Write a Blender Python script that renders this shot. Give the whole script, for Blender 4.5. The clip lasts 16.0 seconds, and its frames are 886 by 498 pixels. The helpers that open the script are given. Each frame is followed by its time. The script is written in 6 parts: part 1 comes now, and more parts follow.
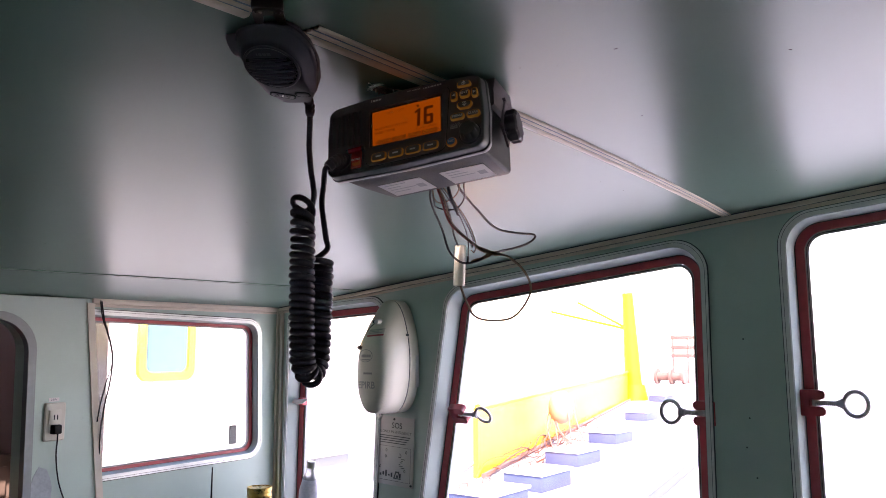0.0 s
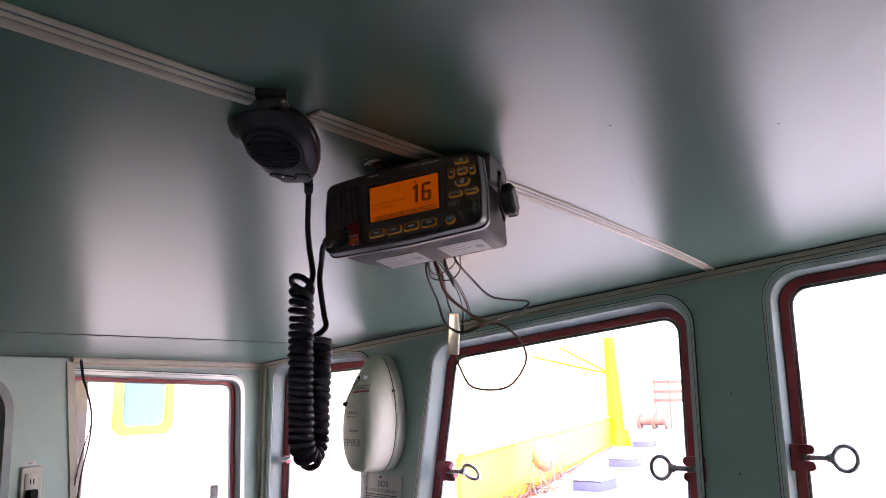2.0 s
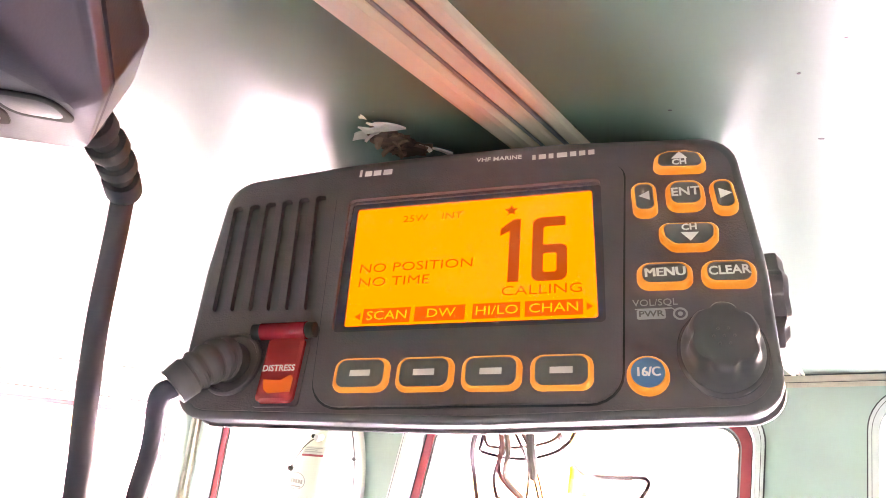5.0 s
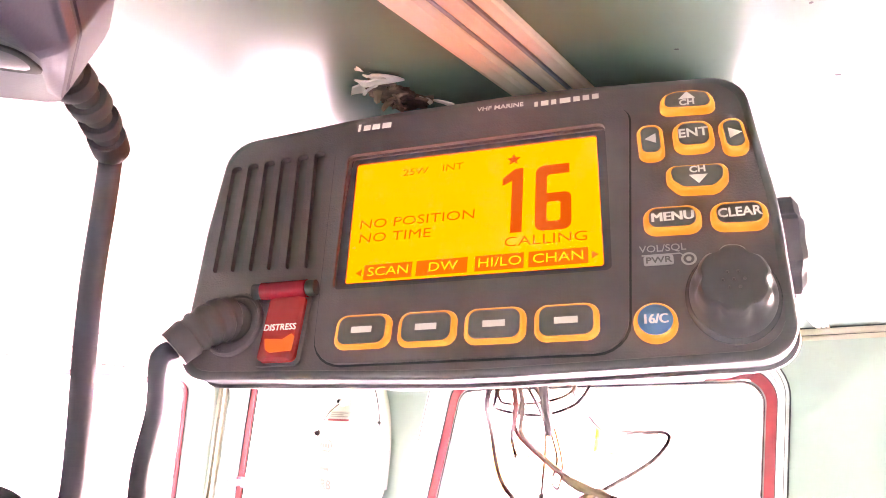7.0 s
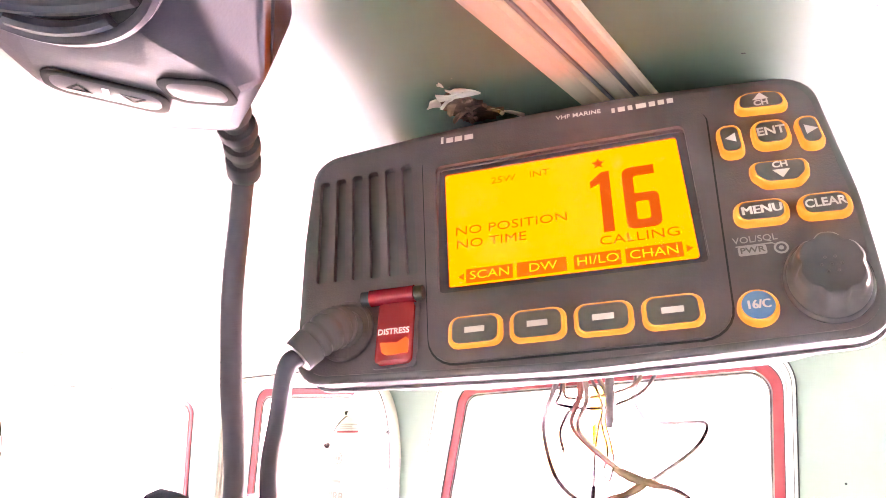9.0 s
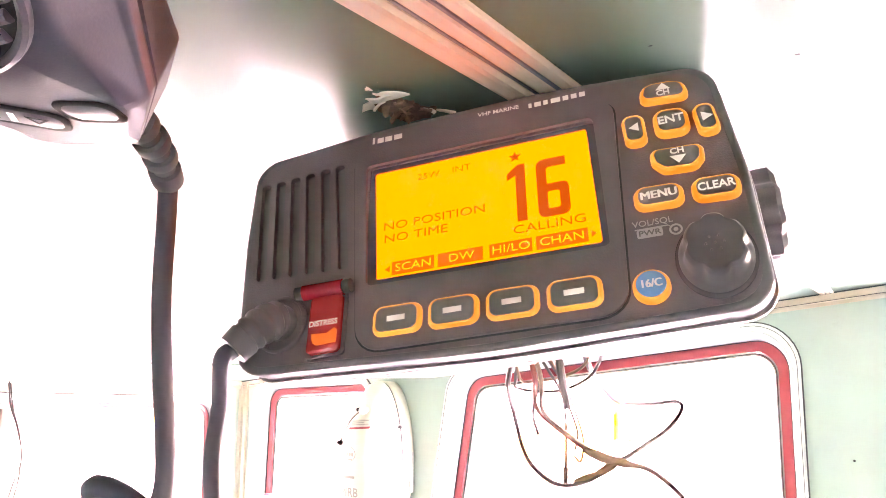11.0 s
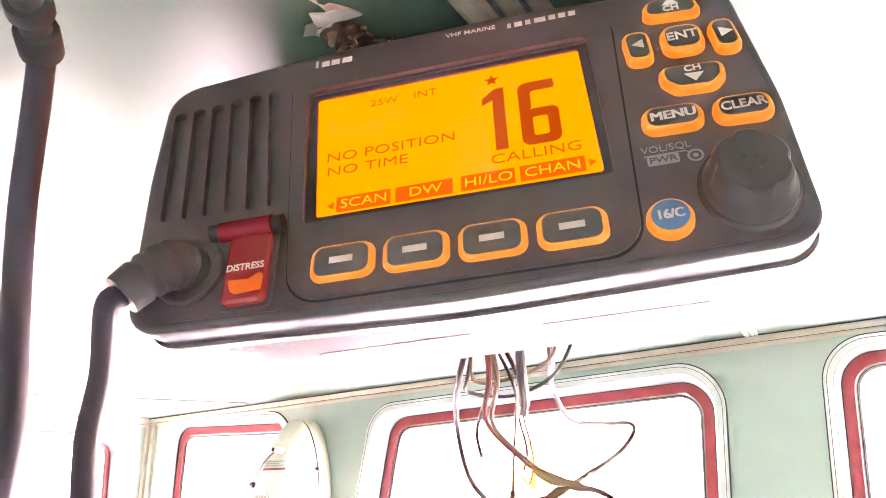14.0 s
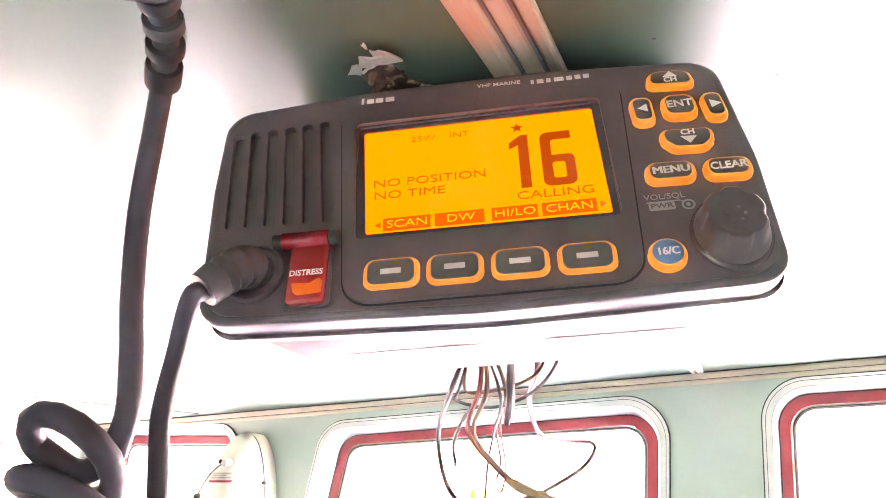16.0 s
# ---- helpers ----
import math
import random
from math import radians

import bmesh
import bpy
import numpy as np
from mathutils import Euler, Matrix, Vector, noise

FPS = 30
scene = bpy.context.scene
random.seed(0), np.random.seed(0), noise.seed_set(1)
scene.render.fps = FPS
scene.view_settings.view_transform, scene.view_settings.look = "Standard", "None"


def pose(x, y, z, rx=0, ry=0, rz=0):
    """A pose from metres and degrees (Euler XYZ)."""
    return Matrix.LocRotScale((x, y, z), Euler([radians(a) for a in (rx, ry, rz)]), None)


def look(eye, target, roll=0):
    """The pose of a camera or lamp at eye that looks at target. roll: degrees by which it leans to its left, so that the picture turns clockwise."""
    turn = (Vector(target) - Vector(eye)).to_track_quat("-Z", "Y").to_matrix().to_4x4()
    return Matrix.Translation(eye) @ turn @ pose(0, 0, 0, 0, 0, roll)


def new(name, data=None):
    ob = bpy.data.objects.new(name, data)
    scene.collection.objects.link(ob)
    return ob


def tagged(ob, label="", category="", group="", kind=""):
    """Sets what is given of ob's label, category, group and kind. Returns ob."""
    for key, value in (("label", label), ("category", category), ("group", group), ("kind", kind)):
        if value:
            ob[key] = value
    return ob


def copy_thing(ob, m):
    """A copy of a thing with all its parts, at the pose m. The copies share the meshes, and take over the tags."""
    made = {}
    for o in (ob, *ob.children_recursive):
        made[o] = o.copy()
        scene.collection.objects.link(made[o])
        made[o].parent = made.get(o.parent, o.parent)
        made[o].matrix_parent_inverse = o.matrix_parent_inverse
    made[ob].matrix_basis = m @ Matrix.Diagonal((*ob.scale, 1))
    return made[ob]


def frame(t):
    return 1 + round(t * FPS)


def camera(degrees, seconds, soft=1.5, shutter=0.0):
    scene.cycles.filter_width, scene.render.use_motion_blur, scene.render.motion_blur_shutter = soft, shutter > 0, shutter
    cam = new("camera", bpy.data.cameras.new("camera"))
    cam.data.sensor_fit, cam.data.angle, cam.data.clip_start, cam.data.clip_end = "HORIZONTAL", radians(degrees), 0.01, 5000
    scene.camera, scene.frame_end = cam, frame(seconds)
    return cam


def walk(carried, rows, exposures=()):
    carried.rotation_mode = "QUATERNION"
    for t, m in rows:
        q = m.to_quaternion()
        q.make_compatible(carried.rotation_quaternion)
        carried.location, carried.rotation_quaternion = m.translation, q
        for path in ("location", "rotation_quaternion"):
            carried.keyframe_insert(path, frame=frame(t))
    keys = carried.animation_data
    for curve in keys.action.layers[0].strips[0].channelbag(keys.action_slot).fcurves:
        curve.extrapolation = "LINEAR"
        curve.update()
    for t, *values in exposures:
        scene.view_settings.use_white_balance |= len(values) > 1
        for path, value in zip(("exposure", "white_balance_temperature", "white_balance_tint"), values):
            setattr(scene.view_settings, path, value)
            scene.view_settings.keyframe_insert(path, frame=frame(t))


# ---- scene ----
# Wheelhouse of a working boat: a radio under the ceiling, windows in front and to the left.
cam = camera(60.0, 16.0, soft=0.9)
# seconds, eye x, y, z and the turn in degrees
PATH = [
    (0.0, 0.3116, -0.6336, 1.7277, 97.48, 0.29, 20.68),
    (0.5, 0.3320, -0.6278, 1.7257, 97.44, 0.75, 19.82),
    (1.0, 0.3288, -0.6532, 1.7425, 98.80, 1.76, 19.92),
    (1.5, 0.3330, -0.6544, 1.7413, 99.27, 3.06, 18.27),
    (2.0, 0.2973, -0.6424, 1.7557, 100.85, 0.99, 19.30),
    (2.5, 0.2441, -0.6122, 1.7612, 101.46, -2.78, 19.00),
    (3.0, 0.1923, -0.4462, 1.8103, 102.10, -3.27, 19.04),
    (3.5, 0.1424, -0.3335, 1.8626, 102.08, -4.16, 21.23),
    (4.0, 0.1240, -0.2693, 1.8880, 103.33, -4.90, 20.05),
    (4.5, 0.0966, -0.2172, 1.8940, 103.79, -5.92, 16.76),
    (4.7, 0.0939, -0.1990, 1.8927, 103.41, -6.78, 16.10),
    (6.8, 0.1019, -0.2098, 1.8978, 99.42, -5.60, 18.71),
    (7.0, 0.0977, -0.1924, 1.8915, 99.81, -5.43, 18.34),
    (7.5, 0.0993, -0.1867, 1.8947, 99.52, -4.21, 17.62),
    (8.0, 0.0862, -0.1930, 1.8926, 99.82, -3.32, 17.66),
    (8.5, 0.0801, -0.2096, 1.8885, 100.31, -3.16, 17.79),
    (9.0, 0.0729, -0.2137, 1.8861, 100.41, -2.53, 17.94),
    (9.5, 0.0779, -0.2106, 1.8875, 100.72, -2.41, 18.42),
    (9.7, 0.0822, -0.2104, 1.8919, 99.85, -1.69, 18.27),
    (11.8, 0.1054, -0.2213, 1.8700, 100.27, 0.60, 20.10),
    (12.0, 0.1017, -0.2210, 1.8666, 100.74, 0.90, 20.14),
    (12.5, 0.0933, -0.2030, 1.8657, 101.01, 1.01, 20.23),
    (13.0, 0.0770, -0.1974, 1.8664, 102.39, 0.57, 18.97),
    (13.5, 0.0675, -0.1662, 1.8654, 103.15, -0.09, 16.64),
    (14.0, 0.0783, -0.1725, 1.8657, 103.46, -1.10, 13.48),
    (14.5, 0.0766, -0.1795, 1.8641, 104.09, -2.02, 11.63),
    (15.0, 0.0817, -0.1647, 1.8679, 104.16, -3.15, 9.72),
    (15.5, 0.0722, -0.1856, 1.8696, 105.03, -3.81, 9.49),
    (16.0, 0.0650, -0.2066, 1.8559, 105.41, -3.79, 9.19),
]
EXPOSURES = [(0.0, 3.82, 7500, 40), (1.0, 3.65, 7500, 40), (1.5, 3.65, 7500, 40), (2.0, 3.8, 7600, 40), (2.5, 4.22, 7700, 41), (3.0, 4.85, 7700, 40), (3.5, 5.58, 7900, 41), (4.0, 6.5, 8200, 45), (4.5, 7.06, 8600, 49), (7.0, 7.93, 9000, 64), (9.0, 8.0, 9000, 63), (12.0, 7.64, 9000, 56), (13.0, 7.51, 9000, 56), (16.0, 7.44, 8900, 56)]
walk(cam, [(t, pose(x, y, z, a, b, c)) for t, x, y, z, a, b, c in PATH], EXPOSURES)

# ---- light ----
world = bpy.data.worlds.new("sky")
scene.world = world
world.use_nodes = True
wn = world.node_tree.nodes
sky = wn.new("ShaderNodeTexSky")
sky.sky_type = "NISHITA"
sky.sun_disc = False
sky.sun_elevation, sky.sun_rotation = radians(48), radians(150)
wn["Background"].inputs["Strength"].default_value = 0.15
world.node_tree.links.new(sky.outputs[0], wn["Background"].inputs[0])
sun = new("sun", bpy.data.lights.new("sun", "SUN"))
sun.data.energy, sun.data.angle, sun.data.color = 2.2, radians(0.5), (1.0, 0.95, 0.88)
sun.matrix_world = look((0, 0, 0), (-0.5 * 0.67, 0.87 * 0.67, -0.74))


# ---- materials ----
def material(name, color, rough=0.5, metal=0.0, vary=0.12, grain=40.0, bump=0.0, bump_scale=200.0, stain=0.0, coat=0.0, spec=0.5, emit=None, power=0.0, trans=0.0, stain_color=None, uneven=0.15):
    m = bpy.data.materials.new(name)
    m.use_nodes = True
    nt = m.node_tree
    b = nt.nodes["Principled BSDF"]
    b.inputs["Roughness"].default_value = rough
    b.inputs["Metallic"].default_value = metal
    b.inputs["Coat Weight"].default_value = coat
    b.inputs["Specular IOR Level"].default_value = spec
    b.inputs["Transmission Weight"].default_value = trans
    co = nt.nodes.new("ShaderNodeTexCoord")
    n1 = nt.nodes.new("ShaderNodeTexNoise")
    n1.inputs["Scale"].default_value = grain
    n1.inputs["Detail"].default_value = 5
    nt.links.new(co.outputs["Object"], n1.inputs["Vector"])
    n2 = nt.nodes.new("ShaderNodeTexNoise")
    n2.inputs["Scale"].default_value = grain / 9
    n2.inputs["Detail"].default_value = 3
    nt.links.new(co.outputs["Object"], n2.inputs["Vector"])
    add = nt.nodes.new("ShaderNodeMath")
    add.operation = "MULTIPLY_ADD"
    add.inputs[1].default_value = 0.5
    nt.links.new(n1.outputs["Fac"], add.inputs[0])
    half = nt.nodes.new("ShaderNodeMath")
    half.operation = "MULTIPLY"
    half.inputs[1].default_value = 0.5
    nt.links.new(n2.outputs["Fac"], half.inputs[0])
    nt.links.new(half.outputs[0], add.inputs[2])
    ramp = nt.nodes.new("ShaderNodeValToRGB")
    lo = [max(0.0, c * (1 - vary)) for c in color]
    hi = [min(1.0, c * (1 + vary)) for c in color]
    ramp.color_ramp.elements[0].position, ramp.color_ramp.elements[1].position = 0.3, 0.7
    ramp.color_ramp.elements[0].color = (*lo, 1)
    ramp.color_ramp.elements[1].color = (*hi, 1)
    nt.links.new(add.outputs[0], ramp.inputs[0])
    out = ramp.outputs[0]
    if stain:
        n3 = nt.nodes.new("ShaderNodeTexNoise")
        n3.inputs["Scale"].default_value = grain * 1.7
        n3.inputs["Detail"].default_value = 8
        n3.inputs["Roughness"].default_value = 0.75
        nt.links.new(co.outputs["Object"], n3.inputs["Vector"])
        r3 = nt.nodes.new("ShaderNodeValToRGB")
        r3.color_ramp.elements[0].position, r3.color_ramp.elements[1].position = 0.62, 0.72
        r3.color_ramp.elements[1].color = (stain, stain, stain, 1)
        nt.links.new(n3.outputs["Fac"], r3.inputs[0])
        mix = nt.nodes.new("ShaderNodeMix")
        mix.data_type = "RGBA"
        nt.links.new(r3.outputs[0], mix.inputs[0])
        nt.links.new(out, mix.inputs[6])
        mix.inputs[7].default_value = (*(stain_color or [c * 0.35 for c in color]), 1)
        out = mix.outputs[2]
    nt.links.new(out, b.inputs["Base Color"])
    rr = nt.nodes.new("ShaderNodeMapRange")
    rr.inputs["To Min"].default_value, rr.inputs["To Max"].default_value = max(0.02, rough * (1 - uneven)), min(1.0, rough * (1 + uneven))
    nt.links.new(n1.outputs["Fac"], rr.inputs["Value"])
    nt.links.new(rr.outputs[0], b.inputs["Roughness"])
    if bump:
        nb = nt.nodes.new("ShaderNodeTexNoise")
        nb.inputs["Scale"].default_value = bump_scale
        nb.inputs["Detail"].default_value = 4
        nt.links.new(co.outputs["Object"], nb.inputs["Vector"])
        bp = nt.nodes.new("ShaderNodeBump")
        bp.inputs["Strength"].default_value = bump
        bp.inputs["Distance"].default_value = 0.001
        nt.links.new(nb.outputs["Fac"], bp.inputs["Height"])
        nt.links.new(bp.outputs[0], b.inputs["Normal"])
    if emit:
        b.inputs["Emission Color"].default_value = (*emit, 1)
        b.inputs["Emission Strength"].default_value = power
    return m


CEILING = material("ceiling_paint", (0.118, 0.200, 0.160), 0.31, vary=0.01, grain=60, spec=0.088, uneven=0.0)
EDGING = material("dull_edging", (0.22, 0.24, 0.24), 0.45, metal=0.3, vary=0.15, grain=50)
WALL = material("wall_paint", (0.45, 0.565, 0.50), 0.42, vary=0.07, grain=8, bump=0.08, bump_scale=90, stain=0.25)
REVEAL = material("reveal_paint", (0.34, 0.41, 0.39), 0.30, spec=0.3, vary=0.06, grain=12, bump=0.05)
ALU = material("aluminium", (0.70, 0.71, 0.70), 0.34, metal=0.45, vary=0.08, grain=60, bump=0.05)
STEEL = material("galvanised_steel", (0.55, 0.54, 0.52), 0.42, metal=0.35, vary=0.2, grain=150, bump=0.15)
RED = material("red_paint", (0.47, 0.062, 0.072), 0.35, vary=0.2, grain=40, bump=0.1, stain=0.3)
# black rubber, its colour lifted to hold some lens haze
RUBBER = material("hazed_black_rubber", (0.085, 0.08, 0.083), 0.55, spec=0.22, vary=0.2, grain=80)
GREYRUBBER = material("grey_rubber", (0.36, 0.37, 0.36), 0.5, vary=0.1, grain=80)
TRIM = material("trim_plastic", (0.68, 0.58, 0.47), 0.55, vary=0.06, grain=25, stain=0.15)
TRIMDARK = material("trim_groove", (0.24, 0.27, 0.31), 0.5, vary=0.1, grain=60)
# both black plastics are paler than real: lens haze painted into the colour
PLASTIC = material("hazed_black_plastic", (0.166, 0.124, 0.136), 0.5, vary=0.12, grain=120, bump=0.12, bump_scale=1800)
SMOOTH = material("hazed_satin_plastic", (0.12, 0.105, 0.108), 0.24, vary=0.1, grain=90)
DARK = material("slot_black", (0.008, 0.008, 0.009), 0.7)
FLOORM = material("floor_paint", (0.30, 0.31, 0.29), 0.5, vary=0.2, grain=9, stain=0.4)
CONSOLEM = material("console_paint", (0.07, 0.085, 0.075), 0.5, vary=0.2, grain=14, stain=0.2)


def glass_material():
    m = bpy.data.materials.new("window_glass")
    m.use_nodes = True
    nt = m.node_tree
    nt.nodes.remove(nt.nodes["Principled BSDF"])
    tr = nt.nodes.new("ShaderNodeBsdfTransparent")
    tr.inputs[0].default_value = (0.95, 0.97, 0.96, 1)
    gl = nt.nodes.new("ShaderNodeBsdfGlossy")
    gl.inputs["Roughness"].default_value = 0.03
    lw = nt.nodes.new("ShaderNodeLayerWeight")
    lw.inputs[0].default_value = 0.5
    pw = nt.nodes.new("ShaderNodeMath")
    pw.operation = "POWER"
    pw.inputs[1].default_value = 4.0
    nt.links.new(lw.outputs["Facing"], pw.inputs[0])
    fr = nt.nodes.new("ShaderNodeMath")
    fr.operation = "MULTIPLY_ADD"
    fr.inputs[1].default_value, fr.inputs[2].default_value = 0.6, 0.03
    nt.links.new(pw.outputs[0], fr.inputs[0])
    mx = nt.nodes.new("ShaderNodeMixShader")
    nt.links.new(fr.outputs[0], mx.inputs[0])
    nt.links.new(tr.outputs[0], mx.inputs[1])
    nt.links.new(gl.outputs[0], mx.inputs[2])
    nt.links.new(mx.outputs[0], nt.nodes["Material Output"].inputs[0])
    return m


GLASS = glass_material()


# ---- mesh helpers ----
def mesh_object(name, bm, mat, smooth=True):
    bmesh.ops.recalc_face_normals(bm, faces=bm.faces)
    me = bpy.data.meshes.new(name)
    bm.to_mesh(me)
    bm.free()
    if smooth:
        me.polygons.foreach_set("use_smooth", [True] * len(me.polygons))
        me.set_sharp_from_angle(angle=radians(35))
    me.materials.append(mat)
    return new(name, me)


def part(name, bm, mat, parent, label="", smooth=True):
    ob = mesh_object(name, bm, mat, smooth)
    ob.parent = parent
    if label:
        ob["label"] = label
    return ob


def thing(name, m, label, category, group="", kind=""):
    ob = new(name)
    ob.empty_display_size = 0.05
    ob.matrix_world = m
    return tagged(ob, label, category, group, kind)


def solid(name, bm, mat, m, label, category, group="", kind="", smooth=True):
    ob = mesh_object(name, bm, mat, smooth)
    ob.matrix_world = m
    return tagged(ob, label, category, group, kind)


def box(bm, x0, x1, y0, y1, z0, z1, bevel=0.0, seg=2):
    b2 = bmesh.new()
    bmesh.ops.create_cube(b2, size=1)
    for v in b2.verts:
        v.co = Vector(((x0 + x1) / 2 + v.co.x * (x1 - x0), (y0 + y1) / 2 + v.co.y * (y1 - y0), (z0 + z1) / 2 + v.co.z * (z1 - z0)))
    if bevel:
        bmesh.ops.bevel(b2, geom=b2.edges[:], offset=bevel, segments=seg, profile=0.5, affect="EDGES")
    join(bm, b2)
    return bm


def join(bm, other, m=None):
    if m is not None:
        bmesh.ops.transform(other, matrix=m, verts=other.verts)
    tmp = bpy.data.meshes.new("tmp")
    other.to_mesh(tmp)
    other.free()
    bm.from_mesh(tmp)
    bpy.data.meshes.remove(tmp)
    return bm


def cyl(bm, a, b, r0, r1=None, n=20, caps=True):
    a, b = Vector(a), Vector(b)
    r1 = r0 if r1 is None else r1
    b2 = bmesh.new()
    bmesh.ops.create_cone(b2, cap_ends=caps, segments=n, radius1=r0, radius2=r1, depth=(b - a).length)
    return join(bm, b2, Matrix.Translation((a + b) / 2) @ (b - a).to_track_quat("Z", "Y").to_matrix().to_4x4())


def rounded(corners, r, n=6):
    """A closed loop of points: a polygon with its corners rounded."""
    pts = []
    k = len(corners)
    rs = r if isinstance(r, (list, tuple)) else [r] * k
    for i in range(k):
        p, a, b = Vector(corners[i]), Vector(corners[i - 1]), Vector(corners[(i + 1) % k])
        d0, d1 = (a - p).normalized(), (b - p).normalized()
        half = d0.angle(d1) / 2
        t = min(rs[i] / math.tan(half), 0.49 * (a - p).length, 0.49 * (b - p).length)
        rr = t * math.tan(half)
        c = p + (d0 + d1).normalized() * (rr / math.sin(half))
        s, e = p + d0 * t - c, p + d1 * t - c
        ang = s.angle_signed(e)
        for j in range(n + 1):
            w = -ang * j / n
            pts.append(c + Vector((s.x * math.cos(w) - s.y * math.sin(w), s.x * math.sin(w) + s.y * math.cos(w))))
    return pts


def rect(x0, x1, y0, y1, r, n=6):
    return rounded([(x0, y0), (x1, y0), (x1, y1), (x0, y1)], r, n)


def inset(corners, d):
    """The polygon moved inwards by d (corners counter-clockwise)."""
    out = []
    k = len(corners)
    for i in range(k):
        p, a, b = Vector(corners[i]), Vector(corners[i - 1]), Vector(corners[(i + 1) % k])
        e0, e1 = (p - a).normalized(), (b - p).normalized()
        n0, n1 = Vector((-e0.y, e0.x)), Vector((-e1.y, e1.x))
        bis = (n0 + n1).normalized()
        out.append(p + bis * (d / bis.dot(n0)))
    return out


def prism(bm, loop, z0, z1, taper=0.0, top_inset=0.0):
    """A solid from a loop; taper pulls its top inwards towards the middle."""
    c = sum((Vector(p) for p in loop), Vector((0, 0))) / len(loop)
    lo = [bm.verts.new((p[0], p[1], z0)) for p in loop]
    hi = []
    for p in loop:
        d = Vector(p) - c
        q = c + d * (1 - taper)
        if top_inset:
            q = c + d.normalized() * max(0.0, d.length - top_inset)
        hi.append(bm.verts.new((q.x, q.y, z1)))
    k = len(loop)
    for i in range(k):
        bm.faces.new((lo[i], lo[(i + 1) % k], hi[(i + 1) % k], hi[i]))
    bm.faces.new(hi)
    bm.faces.new(lo[::-1])
    return bm


def ring(bm, outer, inner, z0, z1, round_edge=0.0):
    """A flat ring with thickness between two loops of equal count."""
    k = len(outer)
    levels = [(outer, z0), (outer, z1), (inner, z1), (inner, z0)]
    vs = [[bm.verts.new((p[0], p[1], z)) for p in lp] for lp, z in levels]
    for a in range(4):
        for i in range(k):
            bm.faces.new((vs[a][i], vs[a][(i + 1) % k], vs[(a + 1) % 4][(i + 1) % k], vs[(a + 1) % 4][i]))
    return bm


def smooth_path(pts, steps=8):
    """A Catmull-Rom curve through points."""
    p = [Vector(q) for q in pts]
    p = [2 * p[0] - p[1]] + p + [2 * p[-1] - p[-2]]
    out = []
    for i in range(1, len(p) - 2):
        for j in range(steps):
            t = j / steps
            out.append(0.5 * ((2 * p[i]) + (p[i + 1] - p[i - 1]) * t + (2 * p[i - 1] - 5 * p[i] + 4 * p[i + 1] - p[i + 2]) * t * t + (3 * p[i] - p[i - 1] - 3 * p[i + 1] + p[i + 2]) * t ** 3))
    out.append(p[-2])
    return out


def tube(bm, pts, r, n=8):
    """A tube along points; r is one radius or one for each point."""
    pts = [Vector(p) for p in pts]
    k = len(pts)
    up = None
    rows = []
    for i, p in enumerate(pts):
        d = (pts[min(i + 1, k - 1)] - pts[max(i - 1, 0)]).normalized()
        if up is None:
            up = d.orthogonal().normalized()
        up = (up - d * up.dot(d)).normalized()
        side = d.cross(up)
        rr = r[i] if isinstance(r, (list, tuple)) else r
        rows.append([bm.verts.new(p + (up * math.cos(2 * math.pi * j / n) + side * math.sin(2 * math.pi * j / n)) * rr) for j in range(n)])
    for a, b in zip(rows, rows[1:]):
        for j in range(n):
            bm.faces.new((a[j], a[(j + 1) % n], b[(j + 1) % n], b[j]))
    bm.faces.new(rows[0][::-1])
    bm.faces.new(rows[-1])
    return bm


def loft(bm, loops, cap0=True, cap1=True):
    """Skin over loops of 3D points, all of one count."""
    rows = [[bm.verts.new(p) for p in lp] for lp in loops]
    k = len(rows[0])
    for a, b in zip(rows, rows[1:]):
        for i in range(k):
            bm.faces.new((a[i], a[(i + 1) % k], b[(i + 1) % k], b[i]))
    if cap0:
        bm.faces.new(rows[0][::-1])
    if cap1:
        bm.faces.new(rows[-1])
    return bm


def lettering(name, text, size, mat, parent, m, label="", bold=0.0, stretch=1.0, heavy=0.0):
    """Raised letters; heavy thickens the strokes sideways by that many metres."""
    cu = bpy.data.curves.new(name, "FONT")
    cu.body, cu.size, cu.extrude, cu.offset = text, size, 0.00006, bold
    cu.align_x, cu.align_y, cu.resolution_u = "CENTER", "CENTER", 3
    tmp = new("tmp", cu)
    bpy.context.view_layer.update()
    me = bpy.data.meshes.new_from_object(tmp.evaluated_get(bpy.context.evaluated_depsgraph_get()))
    bpy.data.objects.remove(tmp)
    me.name = name
    if heavy:
        b2 = bmesh.new()
        for k in (-0.5, 0.0, 0.5):
            b3 = bmesh.new()
            b3.from_mesh(me)
            bmesh.ops.translate(b3, vec=(k * heavy, 0, k * 0.00002), verts=b3.verts)
            join(b2, b3)
        b2.to_mesh(me)
        b2.free()
    me.materials.clear()
    me.materials.append(mat)
    ob = new(name, me)
    ob.parent = parent
    ob.matrix_local = m @ Matrix.Diagonal((stretch, 1, 1, 1))
    if label:
        ob["label"] = label
    return ob


# ---- plan ----
# The room lies turned by TURN to the radio; u runs to the right along the front wall, v forwards.
TURN = math.atan(0.3)
ROOM = pose(0, 0, 0, 0, 0, -math.degrees(TURN))
FRONT_V, LEFT_U, RIGHT_U, BACK_V = 1.437, -1.803, 1.75, -1.9
